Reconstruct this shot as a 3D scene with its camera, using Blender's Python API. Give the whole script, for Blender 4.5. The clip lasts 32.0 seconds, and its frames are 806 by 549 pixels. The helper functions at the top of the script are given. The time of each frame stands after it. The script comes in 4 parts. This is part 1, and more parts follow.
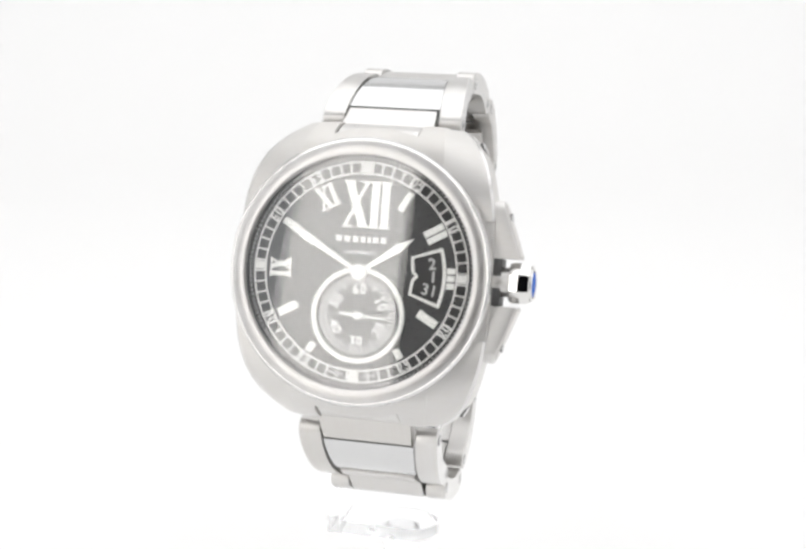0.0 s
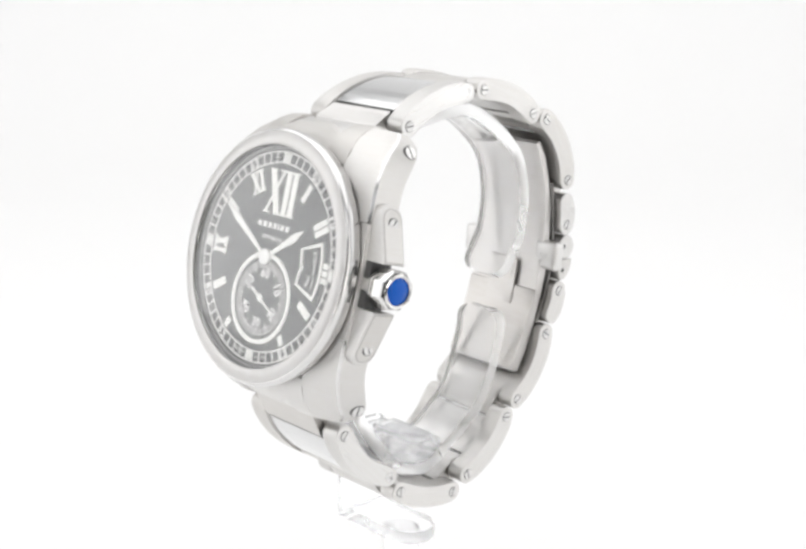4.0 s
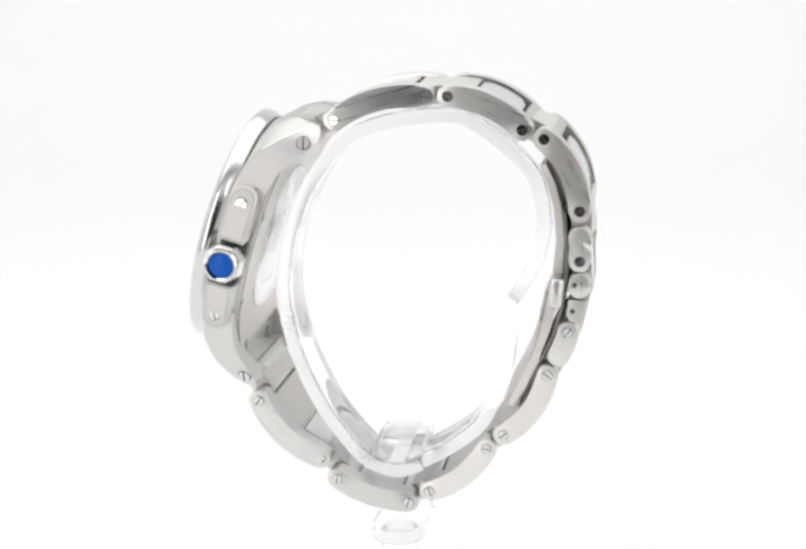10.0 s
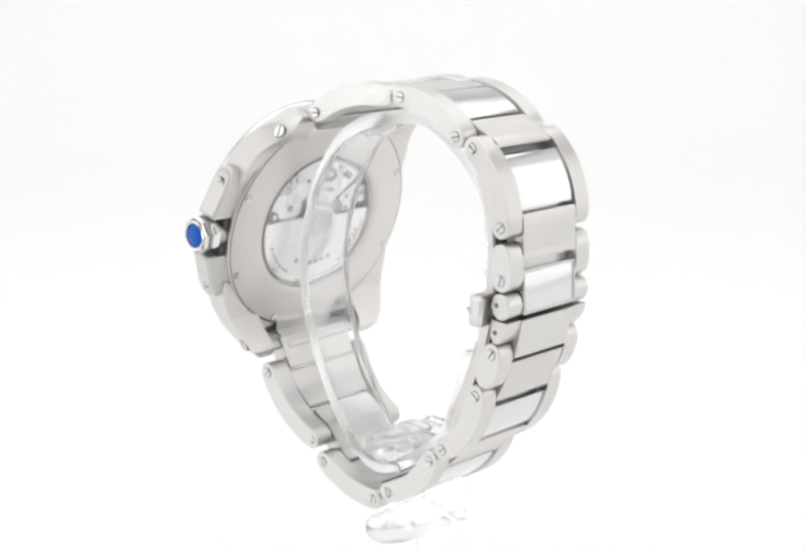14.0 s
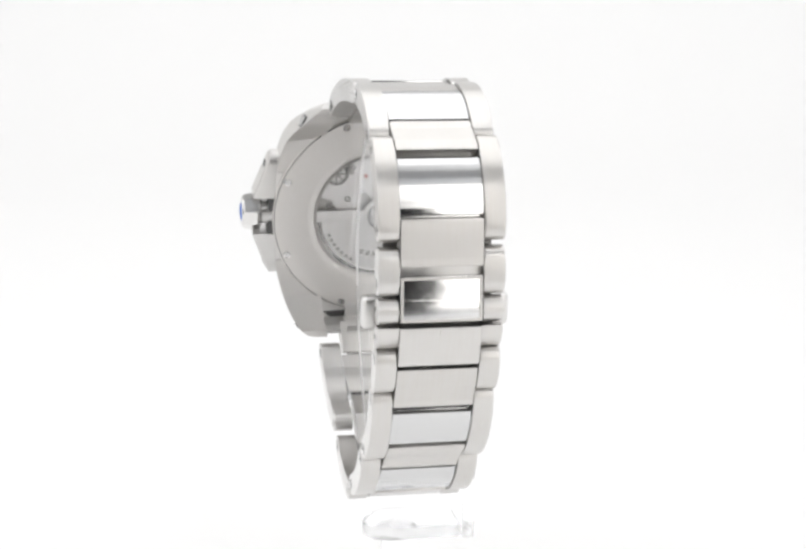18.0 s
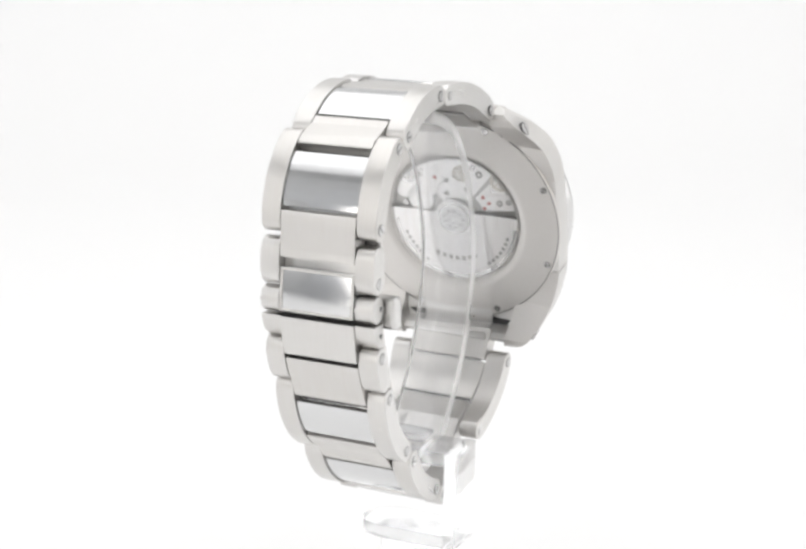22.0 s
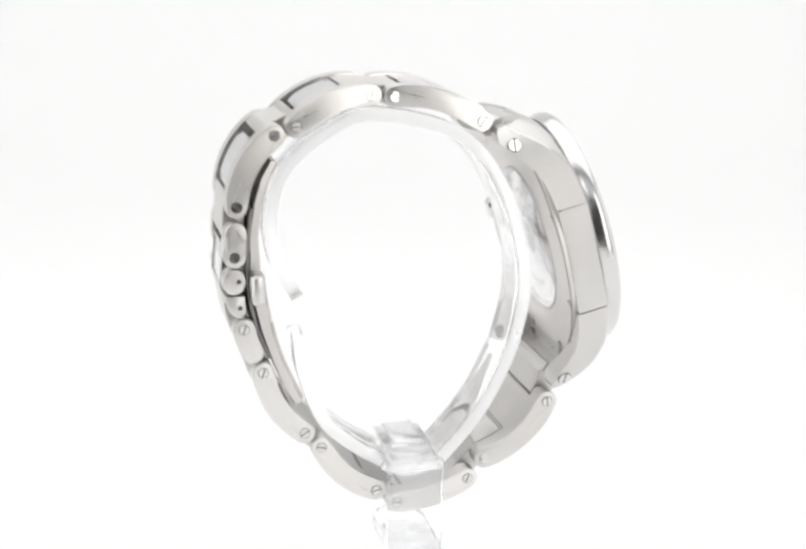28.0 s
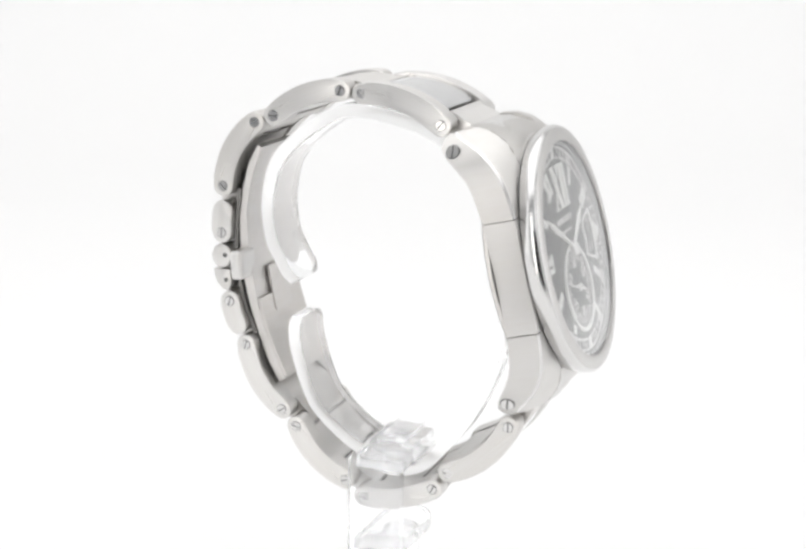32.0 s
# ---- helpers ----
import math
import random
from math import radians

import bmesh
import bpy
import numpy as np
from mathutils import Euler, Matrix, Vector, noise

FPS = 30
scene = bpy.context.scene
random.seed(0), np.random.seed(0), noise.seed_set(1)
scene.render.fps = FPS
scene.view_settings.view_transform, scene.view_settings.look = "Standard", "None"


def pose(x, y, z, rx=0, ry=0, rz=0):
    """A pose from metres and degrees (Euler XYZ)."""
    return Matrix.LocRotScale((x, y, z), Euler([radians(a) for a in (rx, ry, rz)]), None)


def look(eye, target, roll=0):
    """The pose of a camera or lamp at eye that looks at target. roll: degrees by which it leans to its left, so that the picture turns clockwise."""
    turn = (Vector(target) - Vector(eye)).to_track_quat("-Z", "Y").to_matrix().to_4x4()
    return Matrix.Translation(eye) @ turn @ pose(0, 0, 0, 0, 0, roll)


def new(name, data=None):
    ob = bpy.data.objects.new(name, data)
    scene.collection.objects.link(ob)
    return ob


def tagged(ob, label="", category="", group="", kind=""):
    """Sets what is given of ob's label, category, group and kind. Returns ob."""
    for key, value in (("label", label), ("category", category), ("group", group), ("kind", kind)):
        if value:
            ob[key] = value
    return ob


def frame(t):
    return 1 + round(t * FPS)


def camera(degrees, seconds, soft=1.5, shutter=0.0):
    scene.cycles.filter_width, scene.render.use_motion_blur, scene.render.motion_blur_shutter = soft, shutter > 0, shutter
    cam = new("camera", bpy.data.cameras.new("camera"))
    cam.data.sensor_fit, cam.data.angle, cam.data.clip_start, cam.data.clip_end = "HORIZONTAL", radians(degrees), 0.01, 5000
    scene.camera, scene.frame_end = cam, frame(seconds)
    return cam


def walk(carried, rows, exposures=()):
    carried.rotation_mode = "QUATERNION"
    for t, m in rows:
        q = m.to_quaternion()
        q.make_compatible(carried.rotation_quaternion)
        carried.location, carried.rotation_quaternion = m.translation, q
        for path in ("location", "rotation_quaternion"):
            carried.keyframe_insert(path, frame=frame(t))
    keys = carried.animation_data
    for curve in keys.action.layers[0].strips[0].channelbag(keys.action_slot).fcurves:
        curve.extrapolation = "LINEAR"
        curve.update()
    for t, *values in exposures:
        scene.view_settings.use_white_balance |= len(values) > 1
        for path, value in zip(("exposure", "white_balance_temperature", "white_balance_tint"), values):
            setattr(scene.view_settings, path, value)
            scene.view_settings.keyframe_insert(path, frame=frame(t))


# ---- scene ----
# A steel wristwatch on a clear acrylic display stand turns on the spot in a white light tent.
# Lengths of the watch are written in millimetres and scaled by MM.
MM = 0.001
TURN_START, TURN_RATE = -12.85, -8.695      # degrees, degrees per second
SECONDS = 32.0
TILT = radians(14.4)                         # lean of the dial
SIN, COS = math.sin(TILT), math.cos(TILT)
FLOOR_Z = -0.098

# ---------------------------------------------------------------- camera
cam = camera(31.15, SECONDS, soft=3.0)
CAM_POSE = pose(0, -0.252, 0.0441, 90 - 14.33, 0, 0.06) @ pose(0, 0, 0, 0, 0, 0.92)
walk(cam, [(0.0, CAM_POSE), (SECONDS, CAM_POSE)])

# ---------------------------------------------------------------- world and lamps
world = bpy.data.worlds.new("studio")
scene.world = world
world.use_nodes = True
world.node_tree.nodes["Background"].inputs["Color"].default_value = (0.9, 0.95, 1.0, 1)
world.node_tree.nodes["Background"].inputs["Strength"].default_value = 0.03


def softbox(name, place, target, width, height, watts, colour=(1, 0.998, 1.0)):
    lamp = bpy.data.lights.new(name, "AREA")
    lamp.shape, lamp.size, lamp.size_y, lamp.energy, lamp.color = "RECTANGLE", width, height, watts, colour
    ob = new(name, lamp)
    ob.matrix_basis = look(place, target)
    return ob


softbox("softbox_top", (0, 0.2, 0.61), (0, 0.2, -0.1), 1.15, 1.0, 4.9)
# added fill lamp lying just above the sheet, brightens the watch's undersides
softbox("table_fill_lamp", (0, 0.03, FLOOR_Z + 0.001), (0, 0.03, 1.0), 1.25, 0.64, 0.48)
softbox("softbox_west", (-0.58, 0.05, 0.17), (0.2, 0.35, 0.18), 0.6, 0.5, 0.72)
softbox("softbox_east", (0.58, 0.05, 0.17), (-0.2, 0.35, 0.18), 0.6, 0.5, 0.72)
for side_name, x in (("west", -0.212), ("east", 0.212)):
    softbox("softbox_front_" + side_name, (x, -0.362, 0.13), (0, 0, 0.13), 0.145, 0.46, 0.49, (1, 0.965, 0.92))


# ---------------------------------------------------------------- materials
def material(name, colour, rough, metal=0.0):
    m = bpy.data.materials.new(name)
    m.use_nodes = True
    b = m.node_tree.nodes["Principled BSDF"]
    b.inputs["Base Color"].default_value = (*colour, 1)
    b.inputs["Roughness"].default_value = rough
    b.inputs["Metallic"].default_value = metal
    return m, m.node_tree, b


def add_noise(tree, scale, stretch=(1, 1, 1), detail=3.0):
    coord = tree.nodes.new("ShaderNodeTexCoord")
    mapping = tree.nodes.new("ShaderNodeMapping")
    mapping.inputs["Scale"].default_value = stretch
    tex = tree.nodes.new("ShaderNodeTexNoise")
    tex.inputs["Scale"].default_value = scale
    tex.inputs["Detail"].default_value = detail
    tree.links.new(coord.outputs["Object"], mapping.inputs["Vector"])
    tree.links.new(mapping.outputs["Vector"], tex.inputs["Vector"])
    return tex


def ramp(tree, source, low, high, start=0.3, end=0.7):
    r = tree.nodes.new("ShaderNodeMapRange")
    r.inputs["From Min"].default_value, r.inputs["From Max"].default_value = start, end
    r.inputs["To Min"].default_value, r.inputs["To Max"].default_value = low, high
    tree.links.new(source, r.inputs["Value"])
    return r.outputs["Result"]


def add_bump(tree, bsdf, source, strength, distance):
    n = tree.nodes.new("ShaderNodeBump")
    n.inputs["Strength"].default_value, n.inputs["Distance"].default_value = strength, distance
    tree.links.new(source, n.inputs["Height"])
    tree.links.new(n.outputs["Normal"], bsdf.inputs["Normal"])


def brushed(name, stretch, colour=(0.645, 0.634, 0.62), rough=(0.33, 0.45), bump=0.06, across=None, spread=0.75):
    """Brushed steel; across is the direction, in the part's own space, into which its highlights spread."""
    m, tree, b = material(name, colour, 0.36, 1.0)
    fine = add_noise(tree, 1.0, stretch, 2.0)
    smear = add_noise(tree, 260.0)
    mix = tree.nodes.new("ShaderNodeMath")
    mix.operation = "MULTIPLY_ADD"
    tree.links.new(smear.outputs["Fac"], mix.inputs[0])
    mix.inputs[1].default_value = 0.35
    tree.links.new(fine.outputs["Fac"], mix.inputs[2])
    tree.links.new(ramp(tree, mix.outputs[0], rough[0], rough[1], 0.4, 1.0), b.inputs["Roughness"])
    # each piece takes its own slight tone, and the grain runs through it
    info = tree.nodes.new("ShaderNodeObjectInfo")
    tone = tree.nodes.new("ShaderNodeMix")
    tone.data_type = "RGBA"
    tone.inputs[6].default_value = (colour[0] * 0.93, colour[1] * 0.92, colour[2] * 0.905, 1)
    tone.inputs[7].default_value = (colour[0] * 1.03, colour[1] * 1.04, colour[2] * 1.055, 1)
    share = tree.nodes.new("ShaderNodeMath")
    share.operation = "MULTIPLY_ADD"
    tree.links.new(info.outputs["Random"], share.inputs[0])
    share.inputs[1].default_value = 0.5
    tree.links.new(ramp(tree, fine.outputs["Fac"], 0.0, 0.5), share.inputs[2])
    tree.links.new(share.outputs[0], tone.inputs[0])
    tree.links.new(tone.outputs[2], b.inputs["Base Color"])
    if bump:
        add_bump(tree, b, fine.outputs["Fac"], bump, 0.00002)
    if across:
        way = tree.nodes.new("ShaderNodeVectorTransform")
        way.vector_type, way.convert_from, way.convert_to = "VECTOR", "OBJECT", "WORLD"
        way.inputs["Vector"].default_value = across
        tree.links.new(way.outputs["Vector"], b.inputs["Tangent"])
        b.inputs["Anisotropic"].default_value = spread
    return m


STEEL_LENGTH = brushed("steel_brushed_lengthwise", (3800, 120, 120), colour=(0.605, 0.593, 0.578), rough=(0.27, 0.5), bump=0.2, across=(1, 0.03, 0.05))
STEEL_SIDE = brushed("steel_side_brushed", (150, 120, 4200), bump=0.12, rough=(0.25, 0.38), across=(0, 0, 1), spread=0.68)
STEEL_CASE = brushed("steel_case_brushed", (500, 4200, 150), colour=(0.625, 0.614, 0.6), rough=(0.38, 0.54), bump=0.16, across=(0.1, 0.05, 1))
STEEL_BACK = brushed("steel_caseback_satin", (3500, 3500, 3500), colour=(0.625, 0.608, 0.59), rough=(0.40, 0.52), bump=0.04)


def polished(name, colour, rough):
    m, tree, b = material(name, colour, rough, 1.0)
    wear = add_noise(tree, 900.0)
    tree.links.new(ramp(tree, wear.outputs["Fac"], rough * 0.85, rough * 1.2), b.inputs["Roughness"])
    return m


STEEL_POLISHED = polished("steel_polished", (0.66, 0.655, 0.645), 0.07)
STEEL_SCREW = polished("steel_screw_head", (0.62, 0.615, 0.61), 0.13)
STEEL_FACET = polished("steel_facet_polished", (0.63, 0.622, 0.612), 0.32)
STEEL_PLATE = polished("steel_plate_polished", (0.6, 0.602, 0.605), 0.16)
STEEL_DARK, _, _ = material("screw_slot_dark", (0.10, 0.10, 0.10), 0.5, 0.6)
STEEL_BLADE = brushed("steel_clasp_blade", (300, 5000, 300), colour=(0.63, 0.612, 0.596), rough=(0.36, 0.48), bump=0.05)

DIAL_BLACK, _t, _b = material("dial_black_lacquer", (0.020, 0.021, 0.023), 0.32)
_n = add_noise(_t, 1500.0)
_t.links.new(ramp(_t, _n.outputs["Fac"], 0.26, 0.40), _b.inputs["Roughness"])
DIAL_RING, _t, _b = material("dial_track_black", (0.016, 0.016, 0.017), 0.45)
LUME, _t, _b = material("lume_white", (0.86, 0.87, 0.85), 0.5)
_n = add_noise(_t, 2500.0)
add_bump(_t, _b, _n.outputs["Fac"], 0.1, 0.00003)
PRINT_WHITE, _, _ = material("dial_print_white", (0.80, 0.80, 0.79), 0.55)
PRINT_GREY, _, _ = material("dial_print_grey", (0.42, 0.42, 0.42), 0.55)
ENGRAVED, _, _ = material("engraving_grey", (0.40, 0.39, 0.38), 0.5, 0.8)
RUBY, _, _b = material("ruby_jewel", (0.55, 0.16, 0.14), 0.15)
BRASS = polished("gilt_gear", (0.55, 0.52, 0.47), 0.3)
ROTOR = brushed("rotor_striped_steel", (1200, 60, 60), colour=(0.9, 0.885, 0.88), rough=(0.34, 0.46), bump=0.05)
PLATE_PERLAGE = brushed("movement_plate_grained", (2200, 2200, 2200), colour=(0.5, 0.49, 0.48), rough=(0.28, 0.5), bump=0.25)

BLUE, _t, _b = material("blue_spinel", (0.006, 0.085, 0.42), 0.16)
_b.inputs["IOR"].default_value = 1.28
_n = add_noise(_t, 700.0)
_t.links.new(ramp(_t, _n.outputs["Fac"], 0.10, 0.24), _b.inputs["Roughness"])


def clear(name, ior, rough, tint=(1, 1, 1)):
    m, tree, b = material(name, tint, rough)
    b.inputs["Transmission Weight"].default_value = 1.0
    b.inputs["IOR"].default_value = ior
    return m, tree, b


SAPPHIRE, _, _b = clear("sapphire_glass", 1.77, 0.0)
ACRYLIC, _t, _b = clear("clear_acrylic", 1.2, 0.06, (0.97, 0.975, 0.98))
_b.inputs["Transmission Weight"].default_value = 0.94
_b.inputs["Coat Weight"].default_value = 0.4
_b.inputs["Coat Roughness"].default_value = 0.05
_n = add_noise(_t, 90.0)
_t.links.new(ramp(_t, _n.outputs["Fac"], 0.03, 0.09), _b.inputs["Roughness"])

ACRYLIC_EDGE, _t, _b = clear("acrylic_frosted_edge", 1.25, 0.3, (0.98, 0.98, 0.98))
_b.inputs["Transmission Weight"].default_value = 0.9
_n = add_noise(_t, 70.0)
_t.links.new(ramp(_t, _n.outputs["Fac"], 0.26, 0.4), _b.inputs["Roughness"])

ACRYLIC_BLOCK, _t, _b = clear("hazy_acrylic_block", 1.18, 0.22, (0.965, 0.968, 0.975))
_b.inputs["Transmission Weight"].default_value = 0.9
_n = add_noise(_t, 120.0)
_t.links.new(ramp(_t, _n.outputs["Fac"], 0.14, 0.28), _b.inputs["Roughness"])

PAPER, _t, _b = material("white_paper_sweep", (0.785, 0.785, 0.785), 0.7)
_n = add_noise(_t, 400.0)
add_bump(_t, _b, _n.outputs["Fac"], 0.05, 0.0002)
CLOTH, _t, _b = material("white_tent_cloth", (0.84, 0.84, 0.835), 0.9)
_n = add_noise(_t, 900.0, (1, 1, 1), 2.0)
add_bump(_t, _b, _n.outputs["Fac"], 0.15, 0.0004)
FLAP_CLOTH, _t, _b = material("pale_tent_flap", (0.76, 0.775, 0.80), 0.9)
_n = add_noise(_t, 900.0, (1, 1, 1), 2.0)
add_bump(_t, _b, _n.outputs["Fac"], 0.15, 0.0004)
GREY_CLOTH, _t, _b = material("grey_tent_cloth", (0.55, 0.55, 0.55), 0.9)
_n = add_noise(_t, 900.0, (1, 1, 1), 2.0)
add_bump(_t, _b, _n.outputs["Fac"], 0.15, 0.0004)
BLACK_CLOTH, _t, _b = material("black_studio_cloth", (0.03, 0.03, 0.033), 0.9)
_n = add_noise(_t, 500.0)
add_bump(_t, _b, _n.outputs["Fac"], 0.2, 0.0005)


# ---------------------------------------------------------------- mesh helpers
def part(name, bm, mat, parent, label="", at=None, smooth=40.0, scale=MM):
    """One mesh object under a thing or a part; the bmesh is in millimetres."""
    bmesh.ops.scale(bm, vec=(scale, scale, scale), verts=bm.verts)
    bmesh.ops.recalc_face_normals(bm, faces=bm.faces)
    limit = radians(smooth)
    for f in bm.faces:
        f.smooth = True
    for e in bm.edges:
        e.smooth = len(e.link_faces) == 2 and e.calc_face_angle(0) < limit
    me = bpy.data.meshes.new(name)
    bm.to_mesh(me)
    bm.free()
    me.materials.append(mat)
    ob = new(name, me)
    ob.parent = parent
    if at is not None:
        ob.matrix_basis = at
    if label:
        tagged(ob, label)
    return ob


def second(ob, mat, pick):
    """Gives another material to the faces that pick() chooses by their normal."""
    ob.data.materials.append(mat)
    for f in ob.data.polygons:
        if pick(f.normal):
            f.material_index = len(ob.data.materials) - 1
    return ob


def again(ob, parent, at):
    """The same mesh once more, as a part of its own."""
    o = new(ob.name.split(".")[0], ob.data)
    o.parent = parent
    o.matrix_basis = at
    if "label" in ob:
        tagged(o, ob["label"])
    return o


def mm(x, y, z, rx=0, ry=0, rz=0):
    return pose(x * MM, y * MM, z * MM, rx, ry, rz)


def prism(near, far, bevel=0.0, segments=2, which="rims"):
    """A solid between two outlines with the same number of points."""
    bm = bmesh.new()
    a = [bm.verts.new(p) for p in near]
    b = [bm.verts.new(p) for p in far]
    n = len(a)
    cap_a, cap_b = bm.faces.new(a), bm.faces.new(b[::-1])
    for i in range(n):
        bm.faces.new((a[i], b[i], b[(i + 1) % n], a[(i + 1) % n]))
    if bevel:
        edges = list(cap_a.edges) + list(cap_b.edges)
        if which == "all":
            edges = list(bm.edges)
        bmesh.ops.bevel(bm, geom=edges, offset=bevel, segments=segments, profile=0.6, affect="EDGES", clamp_overlap=True)
    return bm


def box(x0, x1, y0, y1, z0, z1, bevel=0.0, segments=2):
    return prism([(x0, y0, z0), (x1, y0, z0), (x1, y1, z0), (x0, y1, z0)],
                 [(x0, y0, z1), (x1, y0, z1), (x1, y1, z1), (x0, y1, z1)], bevel, segments, "all")


def lathe(profile, steps=96, start=0.0, end=360.0):
    """Turns (radius, height) points round the z axis; the profile is closed."""
    bm = bmesh.new()
    whole = end - start >= 359.9
    count = steps if whole else steps + 1
    rings = []
    for i in range(count):
        a = radians(start + (end - start) * i / steps)
        rings.append([bm.verts.new((r * math.cos(a), r * math.sin(a), h)) for r, h in profile])
    n = len(profile)
    for i in range(steps):
        p, q = rings[i], rings[(i + 1) % count]
        for k in range(n):
            bm.faces.new((p[k], q[k], q[(k + 1) % n], p[(k + 1) % n]))
    if not whole:
        bm.faces.new(rings[0]), bm.faces.new(rings[-1][::-1])
    bmesh.ops.remove_doubles(bm, verts=bm.verts, dist=1e-5)
    return bm


def disc(r, z0, z1, steps=48, chamfer=0.1):
    return lathe([(1e-6, z0), (r, z0), (r, z1 - chamfer), (r - chamfer, z1), (1e-6, z1)], steps)


def join(target, source, m=None):
    """Adds a bmesh to another."""
    me = bpy.data.meshes.new("tmp")
    if m is not None:
        bmesh.ops.transform(source, matrix=m, verts=source.verts)
    source.to_mesh(me)
    source.free()
    target.from_mesh(me)
    bpy.data.meshes.remove(me)
    return target


def lettering(text, size, depth=0.03, bold=0.012):
    """A bmesh of raised writing, in millimetres, centred on its origin."""
    cu = bpy.data.curves.new("writing", "FONT")
    cu.body, cu.size, cu.extrude, cu.resolution_u = text, size, depth, 3
    cu.offset = size * bold
    cu.space_character = 1.08
    cu.align_x, cu.align_y = "CENTER", "CENTER"
    ob = new("writing", cu)
    me = bpy.data.meshes.new_from_object(ob.evaluated_get(bpy.context.evaluated_depsgraph_get()))
    bm = bmesh.new()
    bm.from_mesh(me)
    bpy.data.objects.remove(ob)
    bpy.data.meshes.remove(me)
    bpy.data.curves.remove(cu)
    return bm


# ---------------------------------------------------------------- light tent
def backdrop():
    """White paper: a table sheet that sweeps up into the back wall."""
    line = [(-0.30, FLOOR_Z), (0.0, FLOOR_Z), (0.35, FLOOR_Z)]
    for i in range(1, 17):
        a = radians(90 * i / 16)
        line.append((0.45 + 0.35 * math.sin(a), FLOOR_Z + 0.35 * (1 - math.cos(a))))
    line.append((0.80, 0.64))
    under = [(y + 0.004, z) if z > 0.3 else (y, z - 0.004) for y, z in line]
    ring = line + under[::-1]
    bm = prism([(-0.655, y, z) for y, z in ring], [(0.655, y, z) for y, z in ring])
    ob = part("backdrop", bm, PAPER, None, scale=1.0)
    return tagged(ob, "seamless white paper sweep under and behind the watch", "backdrop", kind="structure")


def slab(name, x0, x1, y0, y1, z0, z1, mat, label, category):
    return tagged(part(name, box(x0, x1, y0, y1, z0, z1), mat, None, scale=1.0), label, category, kind="structure")


backdrop()
slab("wall_west", -0.67, -0.66, -0.50, 0.80, -0.30, 0.64, CLOTH, "white diffusing cloth side of the light tent", "tent wall")
slab("wall_east", 0.66, 0.67, -0.50, 0.80, -0.30, 0.64, CLOTH, "white diffusing cloth side of the light tent", "tent wall")
slab("ceiling", -0.67, 0.67, -0.50, 0.82, 0.64, 0.65, GREY_CLOTH, "grey cloth roof of the light tent", "tent roof")
slab("wall_south_1", -0.66, -0.20, -0.51, -0.50, -0.30, 0.64, FLAP_CLOTH, "white cloth front flap of the light tent", "tent wall")
slab("wall_south_2", 0.20, 0.66, -0.51, -0.50, -0.30, 0.64, FLAP_CLOTH, "white cloth front flap of the light tent", "tent wall")
slab("wall_south_3", -0.20, 0.20, -0.51, -0.50, 0.30, 0.64, FLAP_CLOTH, "white cloth front flap above the tent opening", "tent wall")
slab("ground", -2.5, 2.5, -3.0, 2.5, -0.86, -0.84, BLACK_CLOTH, "dark studio floor below the tent table", "floor")
slab("wall_room", -2.5, 2.5, -3.0, -2.98, -0.84, 1.8, BLACK_CLOTH, "dark studio wall in front of the tent opening", "wall")

# ---------------------------------------------------------------- the watch
watch = tagged(new("wristwatch"), "steel wristwatch with black dial and link bracelet on a stand", "wristwatch")
CASE = Matrix(((1, 0, 0, -0.2 * MM), (0, SIN, -COS, -29.8 * MM), (0, COS, SIN, -12.6 * MM), (0, 0, 0, 1)))


def on_case(x, y, z, rx=0, ry=0, rz=0):
    """A pose in the case's own space: x to the crown, y to twelve, z out of the dial, in millimetres."""
    return CASE @ mm(x, y, z, rx, ry, rz)


def case_parts():
    body = lathe([(17.0, -1.25), (20.3, -1.25), (20.6, -1.4), (20.75, -4.0), (20.7, -5.9), (20.6, -6.4), (17.0, -6.5)], 128)
    part("case_middle", body, STEEL_CASE, watch, "round brushed steel case band", CASE, 30)
    ring = lathe([(18.52, 0.9), (18.55, 2.3), (18.65, 2.35), (19.0, 2.42), (19.8, 2.36), (20.5, 2.2), (20.8, 2.05), (20.8, 0.9), (18.6, 0.85)], 160)
    part("bezel", ring, STEEL_BEZEL, watch, "broad satin steel bezel", CASE, 25)
    rim = lathe([(20.81, 0.5), (20.81, 2.04), (20.9, 2.05), (21.2, 1.8), (21.38, 1.4), (21.4, 0.9), (21.3, 0.3), (21.1, -0.2), (20.9, -0.75), (20.7, -0.95), (18.6, -0.95), (18.6, 0.5)], 160)
    part("bezel_rim", rim, STEEL_RIM, watch, "polished rounded rim of the bezel", CASE, 25)
    gap = lathe([(18.0, -0.97), (20.5, -0.97), (20.5, -1.22), (18.0, -1.22)], 96)
    part("gasket", gap, STEEL_DARK, watch, "dark joint under the bezel", CASE)
    glass = lathe([(1e-6, 2.0)] + [(r, 2.0 - r * r / 340.0) for r in (4, 8, 12, 15, 18.45)] + [(r, 3.15 - r * r / 310.0) for r in (18.5, 15, 12, 8, 4)] + [(1e-6, 3.15)], 128)
    g = part("crystal", glass, SAPPHIRE, watch, "clear sapphire crystal", CASE, 30)
    g.visible_shadow = False
    for side in (1, -1):
        for up in (1, -1):
            lug(side, up)
        flank(side)
    for up in (1, -1):
        end_link(up)


